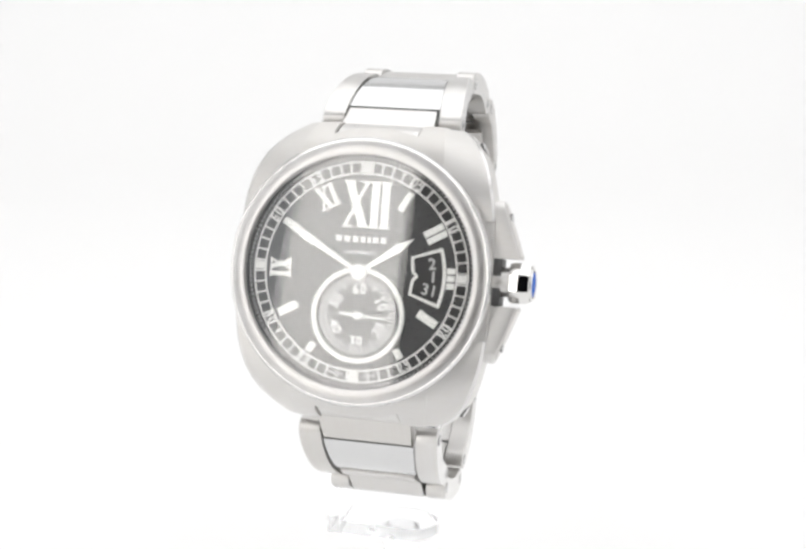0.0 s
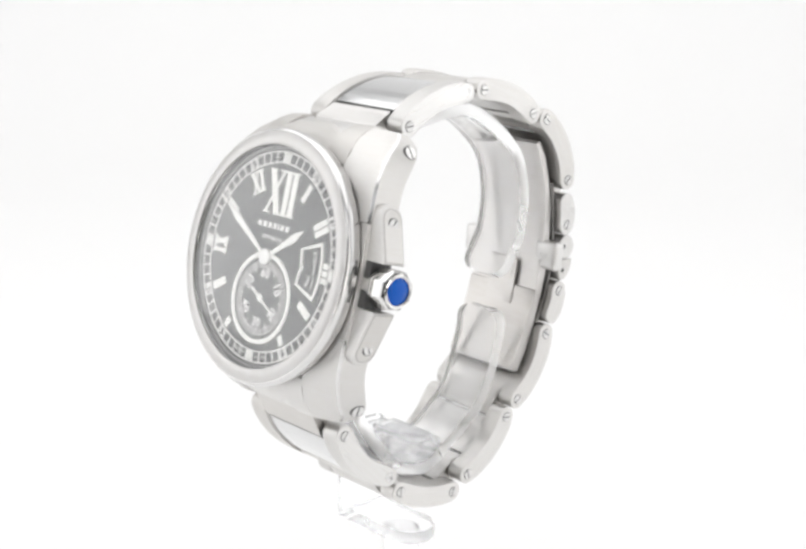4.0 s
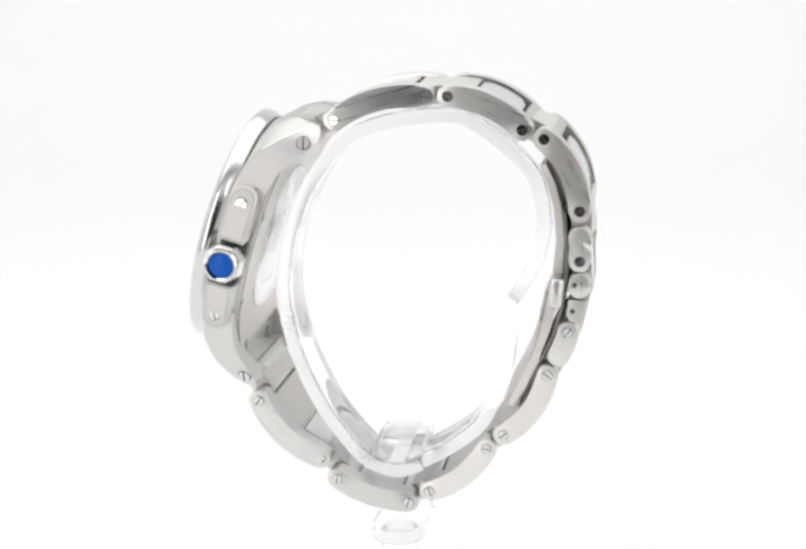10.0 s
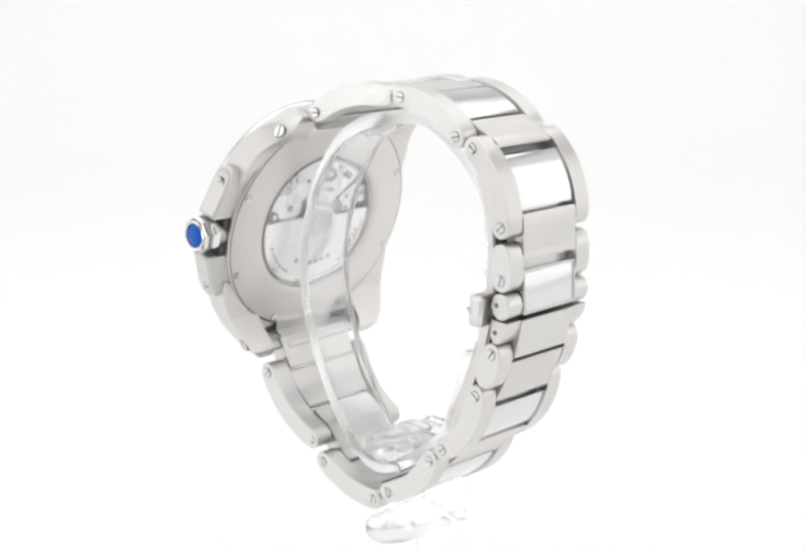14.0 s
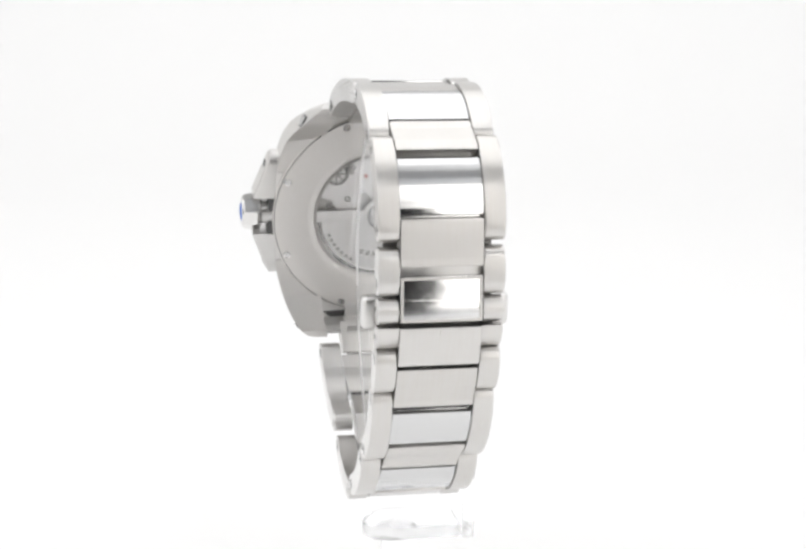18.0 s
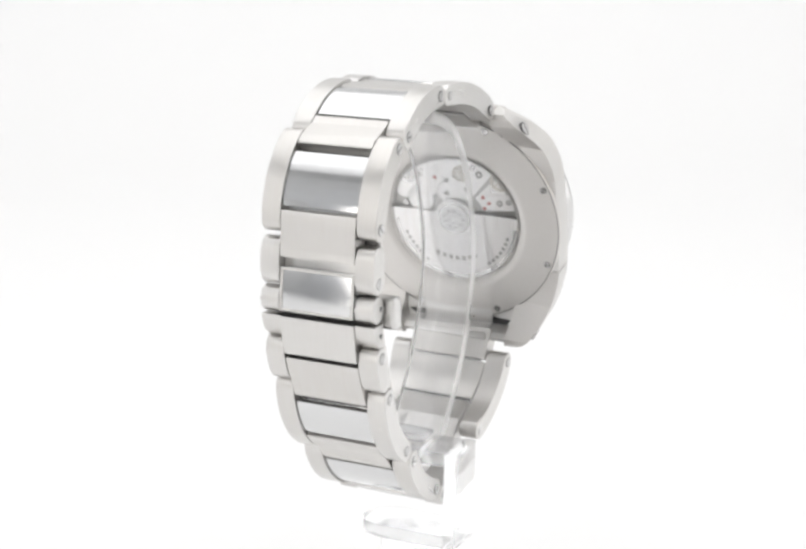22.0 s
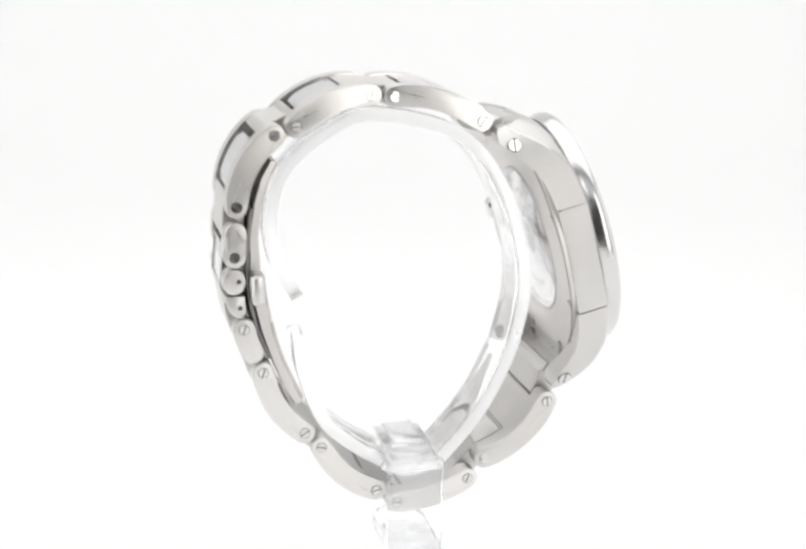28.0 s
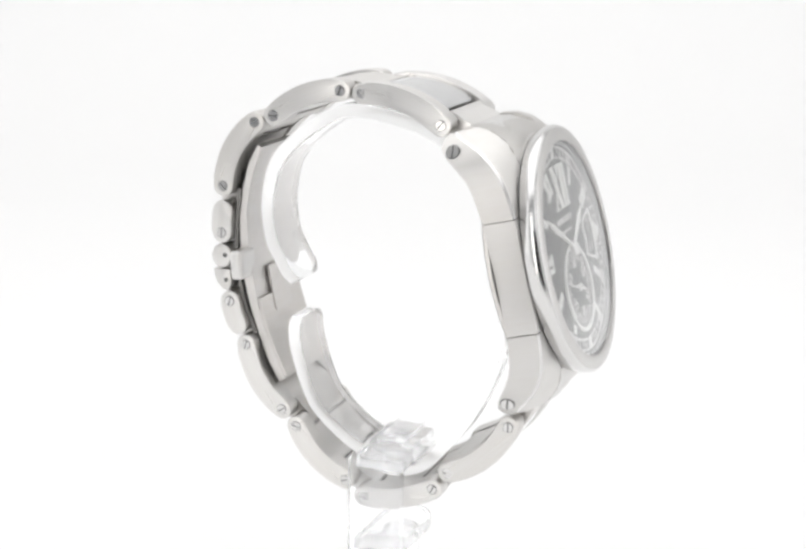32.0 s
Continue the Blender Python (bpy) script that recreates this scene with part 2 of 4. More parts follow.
def loft(sections, bevel=0.0, segments=2):
    """A solid through sections with the same number of points, capped at both ends."""
    bm = bmesh.new()
    rings = [[bm.verts.new(p) for p in ring] for ring in sections]
    n = len(rings[0])
    for a, b in zip(rings, rings[1:]):
        for i in range(n):
            bm.faces.new((a[i], b[i], b[(i + 1) % n], a[(i + 1) % n]))
    bm.faces.new(rings[0][::-1]), bm.faces.new(rings[-1])
    bmesh.ops.recalc_face_normals(bm, faces=bm.faces)
    if bevel:
        edges = [e for e in bm.edges if len(e.link_faces) == 2 and e.calc_face_angle(0) > radians(28)]
        bmesh.ops.bevel(bm, geom=edges, offset=bevel, segments=segments, profile=0.6, affect="EDGES", clamp_overlap=True)
    return bm


FLANK = ((0.0, 21.05), (5.0, 21.0), (9.4, 20.75), (12.0, 20.45), (15.0, 19.75), (17.0, 19.1), (18.6, 18.4), (20.2, 17.5), (21.9, 16.25), (23.2, 14.9), (24.2, 13.3))


def out_x(v):
    """Half the width of the case at a height over its middle."""
    return float(np.interp(abs(v), [a for a, _ in FLANK], [b for _, b in FLANK]))


def lug(side, up):
    """One horn of the case, in slices towards its tip."""
    rows = ((9.45, -1.05, -1.2, -6.5), (12.0, -1.3, -1.22, -6.9), (14.5, -1.85, -1.22, -7.5), (16.4, -2.5, -1.4, -8.3), (18.6, -3.9, -1.75, -9.9), (20.6, -5.7, -2.65, -11.6),
            (22.2, -7.8, -3.96, -12.5), (23.4, -9.5, -5.5, -12.3), (24.2, -10.3, -7.1, -11.6))
    sections = []
    for v, top_out, top_in, low in rows:
        x1, x0 = out_x(v), 11.65 - max(0.0, v - 19.5) * 0.22
        sections.append([(side * x1, up * v, low), (side * x1, up * v, top_out - 0.32), (side * (x1 - 0.4), up * v, top_out + 0.02),
                         (side * (x1 * 0.76 + x0 * 0.24), up * v, top_out * 0.6 + top_in * 0.4), (side * x0, up * v, top_in), (side * x0, up * v, low if v > 20 else (-6.4 if v < 17 else -8.4))])
    ob = part("lug", loft(sections), STEEL_CASE, watch, "curved steel lug with a polished bevelled edge", CASE, 24)
    second(ob, STEEL_BACK, lambda n: n.z < -0.35)
    ob.data.materials.append(STEEL_RIM)
    for k in range(len(rows) - 1):
        ob.data.polygons[k * 6 + 1].material_index = 2
    seat = mm(side * (out_x(21.4) + 0.16), up * 21.4, -10.3, 0, 90 * side, 0)
    seat = mm(0, 0, 0) @ Matrix.Translation(seat.translation) @ Matrix.Rotation(radians(26 * side * up), 4, "Z") @ pose(0, 0, 0, 0, 90 * side, 0)
    for piece in (again(SLOT, ob, seat), again(SCREW, ob, seat @ pose(0, 0, 0, 0, 0, random.uniform(50, 120)))):
        piece.scale = (1.15, 1.15, 1.4)


def flank(side):
    """The case's flat side between its two lugs."""
    sections = []
    for v in (-9.35, -6.0, -3.0, 0.0, 3.0, 6.0, 9.35):
        x = out_x(v) - 0.06
        sections.append([(side * x, v, -6.44), (side * x, v, -1.05), (side * 17.0, v, -1.2), (side * 17.0, v, -6.44)])
    part("case_flank", loft(sections, 0.22, 2), STEEL_CASE, watch, "brushed steel flank of the case", CASE, 35)


END_LINE = ((17.6, -1.5), (19.6, -1.55), (21.4, -2.4), (23.0, -3.9), (24.2, -6.3), (24.6, -8.9), (23.9, -10.8), (22.9, -11.4), (22.25, -10.4), (22.15, -8.4), (22.1, -6.8), (17.2, -6.4))


def shoulder_w(v):
    """Height of the case's shoulder between the lugs."""
    return float(np.interp(v, [p[0] for p in END_LINE[:6]], [p[1] for p in END_LINE[:6]]))


def shoulder_drop(u, v, w):
    """How far the shoulder curves down towards the lugs; its underside stays level."""
    return 0.0 if w < -9.0 or v < 17.5 else 0.8 * max(0.0, (abs(u) - 4.0) / 7.8) ** 2 * min(1.0, (v - 17.5) / 4.0)


def end_link(up):
    # the case's shoulder: full beside the lugs, cut back in an arch in the middle
    sections = []
    for u in (-11.8, -9.5, -7.05, -6.95, -6.0, -4.0, -2.0, 0.0, 2.0, 4.0, 6.0, 6.95, 7.05, 9.5, 11.8):
        if abs(u) > 7.0:
            line = END_LINE
        else:
            end = 23.75 - 1.5 * (u / 7.0) ** 2
            w = shoulder_w(end)
            line = [(17.6, -1.55), (19.6, -1.55), (21.0, shoulder_w(21.0)), (21.4, shoulder_w(21.4)), (end - 0.2, shoulder_w(end - 0.2)), (end, w - 0.25), (end, w - 0.9)]
            line += [(21.9, -6.2), (21.8, -6.3), (21.7, -6.4), (21.6, -6.45), (17.2, -6.4)]
        sections.append([(math.copysign(abs(u) - (max(0.0, v - 19.5) * 0.22 if abs(u) > 11 else 0.0), u), up * v, w - shoulder_drop(u, v, w)) for v, w in line])
    part("case_shoulder", loft(sections), STEEL_CASE, watch, "brushed steel shoulder of the case with an arched end", CASE, 24)
    near = [(6.75, up * (v - (0.1 if v > 20 else 0.0)), w - 0.75) for v, w in END_LINE]
    far = [(-x, v, w) for x, v, w in near]
    part("end_link", prism(near, far, 0.3, 3), STEEL_FACET, watch, "domed polished steel end link set into the case", CASE, 35)
    # dark strip laid in the slot's bottom to paint its shade
    lo, hi = sorted((up * 20.9, up * 22.1))
    part("end_gap_shade", box(-11.2, 11.2, lo, hi, -7.25, -6.5), STEEL_DARK, watch, "dark strip standing in for shade between case back and end link", CASE)


def screw_mesh():
    """A slotted screw head that looks along +z."""
    bm = bmesh.new()
    for s in (1, -1):
        pts = []
        for i in range(13):
            a = math.asin(0.12) + (math.pi - 2 * math.asin(0.12)) * i / 12
            pts.append((1.0 * math.cos(a), s * 1.0 * math.sin(a)))
        join(bm, prism([(x, y, -0.3) for x, y in pts], [(x * 0.96, y * 0.96, 0.14) for x, y in pts]))
    return bm


def slot_mesh():
    return join(disc(1.08, -0.30, 0.05, 24, 0.02), box(-0.9, 0.9, -0.1, 0.1, 0.0, 0.06))


_holder = new("screw_holder")
SCREW = part("screw", screw_mesh(), STEEL_SCREW, _holder, "slotted steel screw head")
SLOT = part("screw_seat", slot_mesh(), STEEL_DARK, _holder)
STEEL_BEZEL = brushed("steel_bezel_satin", (400, 400, 400), colour=(0.56, 0.552, 0.545), rough=(0.33, 0.42), bump=0.0)
STEEL_RIM = polished("steel_rim_polished", (0.62, 0.615, 0.61), 0.2)
STEEL_HUB = polished("pointer_hub_pearl", (0.86, 0.86, 0.85), 0.45)

case_parts()


# ---------------------------------------------------------------- dial
def polar_block(r0, r1, a0, a1, z0, z1, steps=2):
    """A piece of a ring; angles in degrees clockwise from twelve."""
    inner = [(r0 * math.sin(radians(a)), r0 * math.cos(radians(a))) for a in np.linspace(a0, a1, steps + 1)]
    outer = [(r1 * math.sin(radians(a)), r1 * math.cos(radians(a))) for a in np.linspace(a1, a0, steps + 1)]
    line = inner + outer
    return prism([(x, y, z0) for x, y in line], [(x, y, z1) for x, y in line])


def stroke(x0, y0, x1, y1, width, z0=0.0, z1=0.18):
    """A straight bar between two points of the dial."""
    d = Vector((x1 - x0, y1 - y0)).normalized()
    nx, ny = -d.y * width / 2, d.x * width / 2
    line = [(x0 + nx, y0 + ny), (x1 + nx, y1 + ny), (x1 - nx, y1 - ny), (x0 - nx, y0 - ny)]
    return prism([(x, y, z0) for x, y in line], [(x, y, z1) for x, y in line])


def numeral(text, height, thick, thin, gap, serif):
    """A Roman numeral of thick and thin bars with slab serifs, centred on its origin."""
    width = {"I": thick, "X": height * 0.56}
    total = sum(width[c] for c in text) + gap * (len(text) - 1)
    x, h, bm = -total / 2, height / 2, bmesh.new()
    for c in text:
        w = width[c]
        if c == "I":
            join(bm, box(x, x + w, -h, h, 0, 0.22, 0.04, 1))
            for s in (1, -1):
                join(bm, box(x - serif, x + w + serif, s * h - 0.16, s * h + 0.16, 0, 0.2))
        else:
            join(bm, prism([(x, h, 0), (x + thick * 1.1, h, 0), (x + w, -h, 0), (x + w - thick * 1.1, -h, 0)],
                           [(x, h, 0.22), (x + thick * 1.1, h, 0.22), (x + w, -h, 0.22), (x + w - thick * 1.1, -h, 0.22)]))
            join(bm, stroke(x + thin * 0.6, -h, x + w - thin * 0.6, h, thin, 0, 0.19))
            for sx in (x + thick * 0.5, x + w - thick * 0.5):
                for s in (1, -1):
                    join(bm, box(sx - thick * 0.7, sx + thick * 0.7, s * h - 0.15, s * h + 0.15, 0, 0.2))
        x += w + gap
    return bm


def hour_mark(name, bm, u, v, turn, label):
    return part(name, bm, LUME, watch, label, on_case(u, v, 0.0, 0, 0, turn))


PRINT_DATE, _, _ = material("date_print", (0.6, 0.6, 0.6), 0.55)


def dial():
    plate = lathe([(1e-6, -0.6), (18.6, -0.6), (18.6, 0.0), (1e-6, 0.0)], 96)
    d = part("dial", plate, DIAL_BLACK, watch, "glossy black dial with fine relief", CASE)
    flange = lathe([(17.75, 0.0), (18.0, 0.02), (18.62, 0.85), (18.62, -0.4), (17.75, -0.4)], 128)
    part("flange", flange, DIAL_RING, watch, "dark sloping ring round the dial", CASE)
    beads = bmesh.new()
    for i in range(150):
        a = math.tau * i / 150
        join(beads, box(-0.17, 0.17, -0.24, 0.24, 0, 0.12), Matrix.Translation((18.2 * math.sin(a), 18.2 * math.cos(a), 0.25)) @ Matrix.Rotation(-a, 4, "Z"))
    tagged(part("beading", beads, PRINT_GREY, watch, "ring of small steel beads", CASE), kind="stuff")
    track = bmesh.new()
    for r0, r1 in ((15.5, 15.78), (17.3, 17.58)):
        join(track, lathe([(r0, 0.0), (r0, 0.05), (r1, 0.05), (r1, 0.0)], 120))
    for i in range(60):
        near = min((i - k) % 60 if (i - k) % 60 < 30 else 60 - (i - k) % 60 for k in range(5, 60, 5) if k not in (15, 30, 45))
        if near == 0:
            continue
        for edge in (-0.5, 0.5):
            a = 6 * (i + edge)
            join(track, polar_block(15.75, 17.3, a - 0.55, a + 0.55, 0.0, 0.05, 1))
    part("minute_track", track, PRINT_WHITE, watch, "white railway minute track", CASE)
    blocks = bmesh.new()
    for i in range(60):
        if i % 5:
            join(blocks, polar_block(16.0, 17.05, 6 * i - 1.9, 6 * i + 1.9, 0.0, 0.04, 1))
    part("track_blocks", blocks, DIAL_RING, watch, "dark blocks of the minute track", CASE)
    for i in (0, 15, 30, 45):
        part("track_mark", polar_block(15.8, 17.25, 6 * i - 2.2, 6 * i + 2.2, 0.0, 0.09, 2), LUME, watch, "white quarter mark", CASE)
    for i in range(5, 60, 5):
        if i in (15, 30, 45):
            continue
        a = 6 * i
        turn = -a if a < 100 or a > 260 else 180 - a
        part("minute_numeral", lettering("%02d" % i, 2.25, 0.03, 0.014), PRINT_WHITE, watch, "white minute numeral",
             on_case(16.5 * math.sin(radians(a)), 16.5 * math.cos(radians(a)), 0.03, 0, 0, turn))
    for k in (28.4, 31.6):
        join_bar = polar_block(16.25, 16.75, 6 * k - 4.2, 6 * k + 4.2, 0.0, 0.06, 3)
        part("dial_inscription", join_bar, PRINT_GREY, watch, "tiny grey print at the foot of the dial", CASE)
    hour_mark("numeral_twelve", numeral("XII", 7.1, 1.28, 0.5, 0.42, 0.32), 0.35, 10.75, 0, "large white Roman twelve")
    hour_mark("numeral_eleven", numeral("XI", 3.5, 0.72, 0.32, 0.3, 0.2), -6.25, 11.55, 27, "white Roman eleven")
    hour_mark("numeral_nine", numeral("IX", 3.2, 0.72, 0.32, 0.28, 0.2), -13.1, -0.1, 90, "white Roman nine")
    for hour, r, length, wide, count in ((1, 13.35, 3.3, 1.0, 1), (2, 13.6, 3.4, 1.0, 2), (3, 14.72, 1.3, 0.95, 3), (4, 13.2, 3.5, 1.35, 1), (5, 14.35, 1.7, 1.15, 1),
                                         (7, 14.35, 1.7, 1.15, 1), (8, 13.2, 3.5, 1.35, 1), (10, 13.4, 3.3, 1.2, 1)):
        a = 30 * hour
        bm = bmesh.new()
        for k in range(count):
            x = (k - (count - 1) / 2) * (wide + 0.22)
            join(bm, box(x - wide / 2, x + wide / 2, -length / 2, length / 2, 0, 0.2, 0.05, 1))
        hour_mark("hour_mark", bm, r * math.sin(radians(a)), r * math.cos(radians(a)), -a, "white bar hour marker")
    # maker's name as a row of plain blocks
    name_bar = bmesh.new()
    for k, w in enumerate((1.15, 1.15, 1.05, 1.0, 0.5, 1.0, 1.1)):
        x = (-4.55, -3.15, -1.75, -0.45, 0.75, 1.5, 2.75)[k] + 0.25
        join(name_bar, box(x, x + w * 0.8, 4.7, 5.65, 0, 0.06))
    part("maker_mark", name_bar, PRINT_WHITE, watch, "row of small white blocks for the maker's name", CASE)
    part("dial_writing", lettering("AUTOMATIC", 0.85), PRINT_WHITE, watch, "small white writing", on_case(0.1, 3.1, 0.03))
    # date window
    steps = 10
    for a0, a1, r0, r1 in ((70.0, 72.2, 8.8, 13.9), (107.8, 110.0, 8.8, 13.9), (70.0, 110.0, 13.45, 13.95)):
        part("date_frame", polar_block(r0, r1, a0, a1, 0.0, 0.28, steps), LUME, watch, "white edge of the date window", CASE)
    frame_in = bmesh.new()
    for x0, y0, x1, y1 in ((8.35, 3.05, 8.65, 0.6), (8.65, 0.6, 9.35, 0.0), (9.35, 0.0, 8.65, -0.6), (8.65, -0.6, 8.35, -3.05)):
        join(frame_in, stroke(x0, y0, x1, y1, 0.42, 0, 0.28))
    part("date_frame", frame_in, LUME, watch, "white notched edge of the date window", CASE)
    part("date_disc", polar_block(9.0, 13.5, 72, 108, 0.0, 0.02, 8), DIAL_RING, watch, "black date disc", CASE)
    for text, u, v in (("2", 11.6, 2.0), ("1", 11.9, 0.0), ("31", 11.4, -2.1)):
        part("date_numeral", lettering(text, 2.5), PRINT_DATE, watch, "grey-white date numeral", on_case(u, v, 0.04, 0, 0, -math.degrees(math.atan2(-v, u)) * 0.8))
    # small seconds
    sub = 0.15, -6.85
    part("subdial_ring", lathe([(6.85, 0.0), (6.85, 0.22), (7.0, 0.3), (7.45, 0.3), (7.6, 0.22), (7.6, 0.0)], 96), LUME, watch, "white ring of the small seconds dial", on_case(*sub, 0.0))
    part("subdial", lathe([(1e-6, -0.02), (6.85, -0.02), (6.85, 0.03), (1e-6, 0.03)], 64), DIAL_BLACK, watch, "black small seconds dial", on_case(*sub, 0.0))
    ticks = bmesh.new()
    join(ticks, lathe([(5.1, 0.03), (5.1, 0.06), (5.2, 0.06), (5.2, 0.03)], 72))
    join(ticks, lathe([(6.05, 0.03), (6.05, 0.06), (6.15, 0.06), (6.15, 0.03)], 72))
    for i in range(60):
        join(ticks, polar_block(4.4 if i % 10 == 5 else 5.2, 6.05, 6 * i - (1.1 if i % 5 == 0 else 0.8), 6 * i + (1.1 if i % 5 == 0 else 0.8), 0.03, 0.07, 1))
    part("subdial_ticks", ticks, PRINT_WHITE, watch, "white seconds ticks", on_case(*sub, 0.0))
    for i, text in enumerate(("60", "10", "20", "30", "40", "50")):
        a = radians(60 * i)
        turn = -60 * i if i in (0, 1, 5) else 180 - 60 * i
        part("subdial_numeral", lettering(text, 2.15, 0.03, 0.026), PRINT_WHITE, watch, "white seconds numeral", on_case(sub[0] + 4.1 * math.sin(a), sub[1] + 4.1 * math.cos(a), 0.05, 0, 0, turn))
    return d


def sword_pointer(name, length, tail, wide, height, at, label):
    """A sword pointer that points along +y, with a lume blade and a steel rim."""
    line = [(-0.28, tail), (-0.3, 1.0), (-wide * 0.5, length * 0.62), (-wide * 0.62, length * 0.7), (0, length), (wide * 0.62, length * 0.7), (wide * 0.5, length * 0.62), (0.3, 1.0), (0.28, tail)]
    bm = prism([(x, y, height) for x, y in line], [(x * 0.8, y, height + 0.18) for x, y in line])
    ob = part(name, bm, STEEL_HUB, watch, label, at)
    fill = [(x * 0.62, 1.2 + (y - 1.2) * 0.97) for x, y in line[1:-1]]
    part("lume_fill", prism([(x, y, height + 0.15) for x, y in fill], [(x, y, height + 0.22) for x, y in fill]), LUME, ob, "white luminous fill of the pointer")
    return ob


def pointers():
    minute = math.degrees(math.atan2(-12.57, 7.16))
    hour = math.degrees(math.atan2(8.6, 5.85))
    sword_pointer("hour_pointer", 10.4, -1.0, 1.35, 0.45, on_case(0, 0, 0, 0, 0, -hour), "short silver sword pointer")
    sword_pointer("minute_pointer", 14.6, -1.0, 1.25, 0.75, on_case(0, 0, 0, 0, 0, -minute), "long silver sword pointer")
    hub = lathe([(1e-6, 0.3), (1.3, 0.3), (1.3, 0.95), (1.1, 1.1), (0.55, 1.15), (1e-6, 1.2)], 32)
    part("pointer_hub", hub, STEEL_HUB, watch, "round pearl-white hub of the pointers", CASE)
    bm = join(disc(0.72, 0.15, 0.42, 24), prism([(-0.2, -2.9, 0.2), (0.2, -2.9, 0.2), (0.24, 0, 0.2), (0.1, 4.7, 0.2), (-0.1, 4.7, 0.2), (-0.24, 0, 0.2)],
                                                [(-0.2, -2.9, 0.34), (0.2, -2.9, 0.34), (0.24, 0, 0.34), (0.1, 4.7, 0.34), (-0.1, 4.7, 0.34), (-0.24, 0, 0.34)]))
    return part("seconds_pointer", bm, LUME, watch, "white small seconds pointer")


dial()
seconds = pointers()


# ---------------------------------------------------------------- crown and crown guard
def crown():
    for s in (1, -1):
        line = []
        lo, hi, w0, w1 = 3.8, 10.9, -6.25, -1.75
        line += [(lo, w0), (lo, w1)]
        for i in range(9):
            a = radians(90 - 180 * i / 8)
            line.append((hi + 2.1 * math.cos(a), -4.0 + 2.25 * math.sin(a)))

        def guard_x(v):
            return 25.2 - 0.37 * (v - 3.8)

        near = [(guard_x(v), s * v, w) for v, w in line]
        far = [(18.5, s * min(v, 12.6), w) for v, w in line]
        guard = part("crown_guard", prism(near, far, 0.35, 3), STEEL_CASE, watch, "satin steel shoulder beside the crown", CASE, 35)
        cover = [(lo + 0.4 + (v - lo) * 0.87, -4.0 + (w + 4.0) * 0.82) for v, w in line]
        rim = [(v + (0.13 if v > lo + 1 else -0.13), -4.0 + (w + 4.0) * 1.07) for v, w in cover]
        part("plate_joint", prism([(guard_x(v) + 0.05, s * v, w) for v, w in rim], [(guard_x(v) - 0.4, s * v, w) for v, w in rim]), ENGRAVED, guard, "grey joint round the brushed plate")
        part("guard_plate", prism([(guard_x(v) + 0.14, s * v, w) for v, w in cover], [(guard_x(v) - 0.4, s * v, w) for v, w in cover], 0.1, 1), STEEL_CASE, guard, "brushed plate on the crown shoulder")
        again(SLOT, guard, mm(guard_x(9.9) + 0.1, s * 9.9, -4.0, 0, 90, 0))
        again(SCREW, guard, mm(guard_x(9.9) + 0.12, s * 9.9, -4.0, 0, 90, 0) @ pose(0, 0, 0, 0, 0, 60 * s))
    stem = lathe([(1e-6, 20.0), (2.35, 20.0), (2.35, 24.2), (1e-6, 24.2)], 32)
    # the seat's dark colour imitates shade in the recess round the stem
    part("crown_seat", box(17.5, 22.3, -3.75, 3.75, -6.1, -1.85, 0.25), STEEL_DARK, watch, "seat block coloured dark for the shade between the crown shoulders", CASE, 35)
    side = Matrix.Rotation(radians(90), 4, "Y")
    at = CASE @ Matrix.Translation((0, 0.1 * MM, -4.0 * MM)) @ side
    part("crown_stem", stem, STEEL_BEZEL, watch, "satin steel tube of the crown", at)
    head = lathe([(1e-6, 23.4), (2.6, 23.4), (3.3, 23.7), (3.45, 24.4), (3.45, 25.6), (3.38, 26.3), (3.22, 26.8), (3.05, 26.95), (3.02, 26.5), (1e-6, 26.5)], 8)
    ob = part("crown", head, STEEL_POLISHED, watch, "polished eight-sided steel crown", at @ Matrix.Rotation(radians(22.5), 4, "Z"), 20)
    collar = lathe([(2.15, 26.4), (2.8, 26.4), (2.78, 27.15), (2.55, 27.3), (2.25, 27.2)], 40)
    part("crown_collar", collar, STEEL_POLISHED, ob, "polished collar round the stone")
    gem = lathe([(1e-6, 26.5), (2.23, 26.5), (2.23, 26.85), (2.0, 27.15), (1.5, 27.42), (0.85, 27.56), (1e-6, 27.6)], 24)
    part("stone", gem, BLUE, ob, "polished domed blue stone")


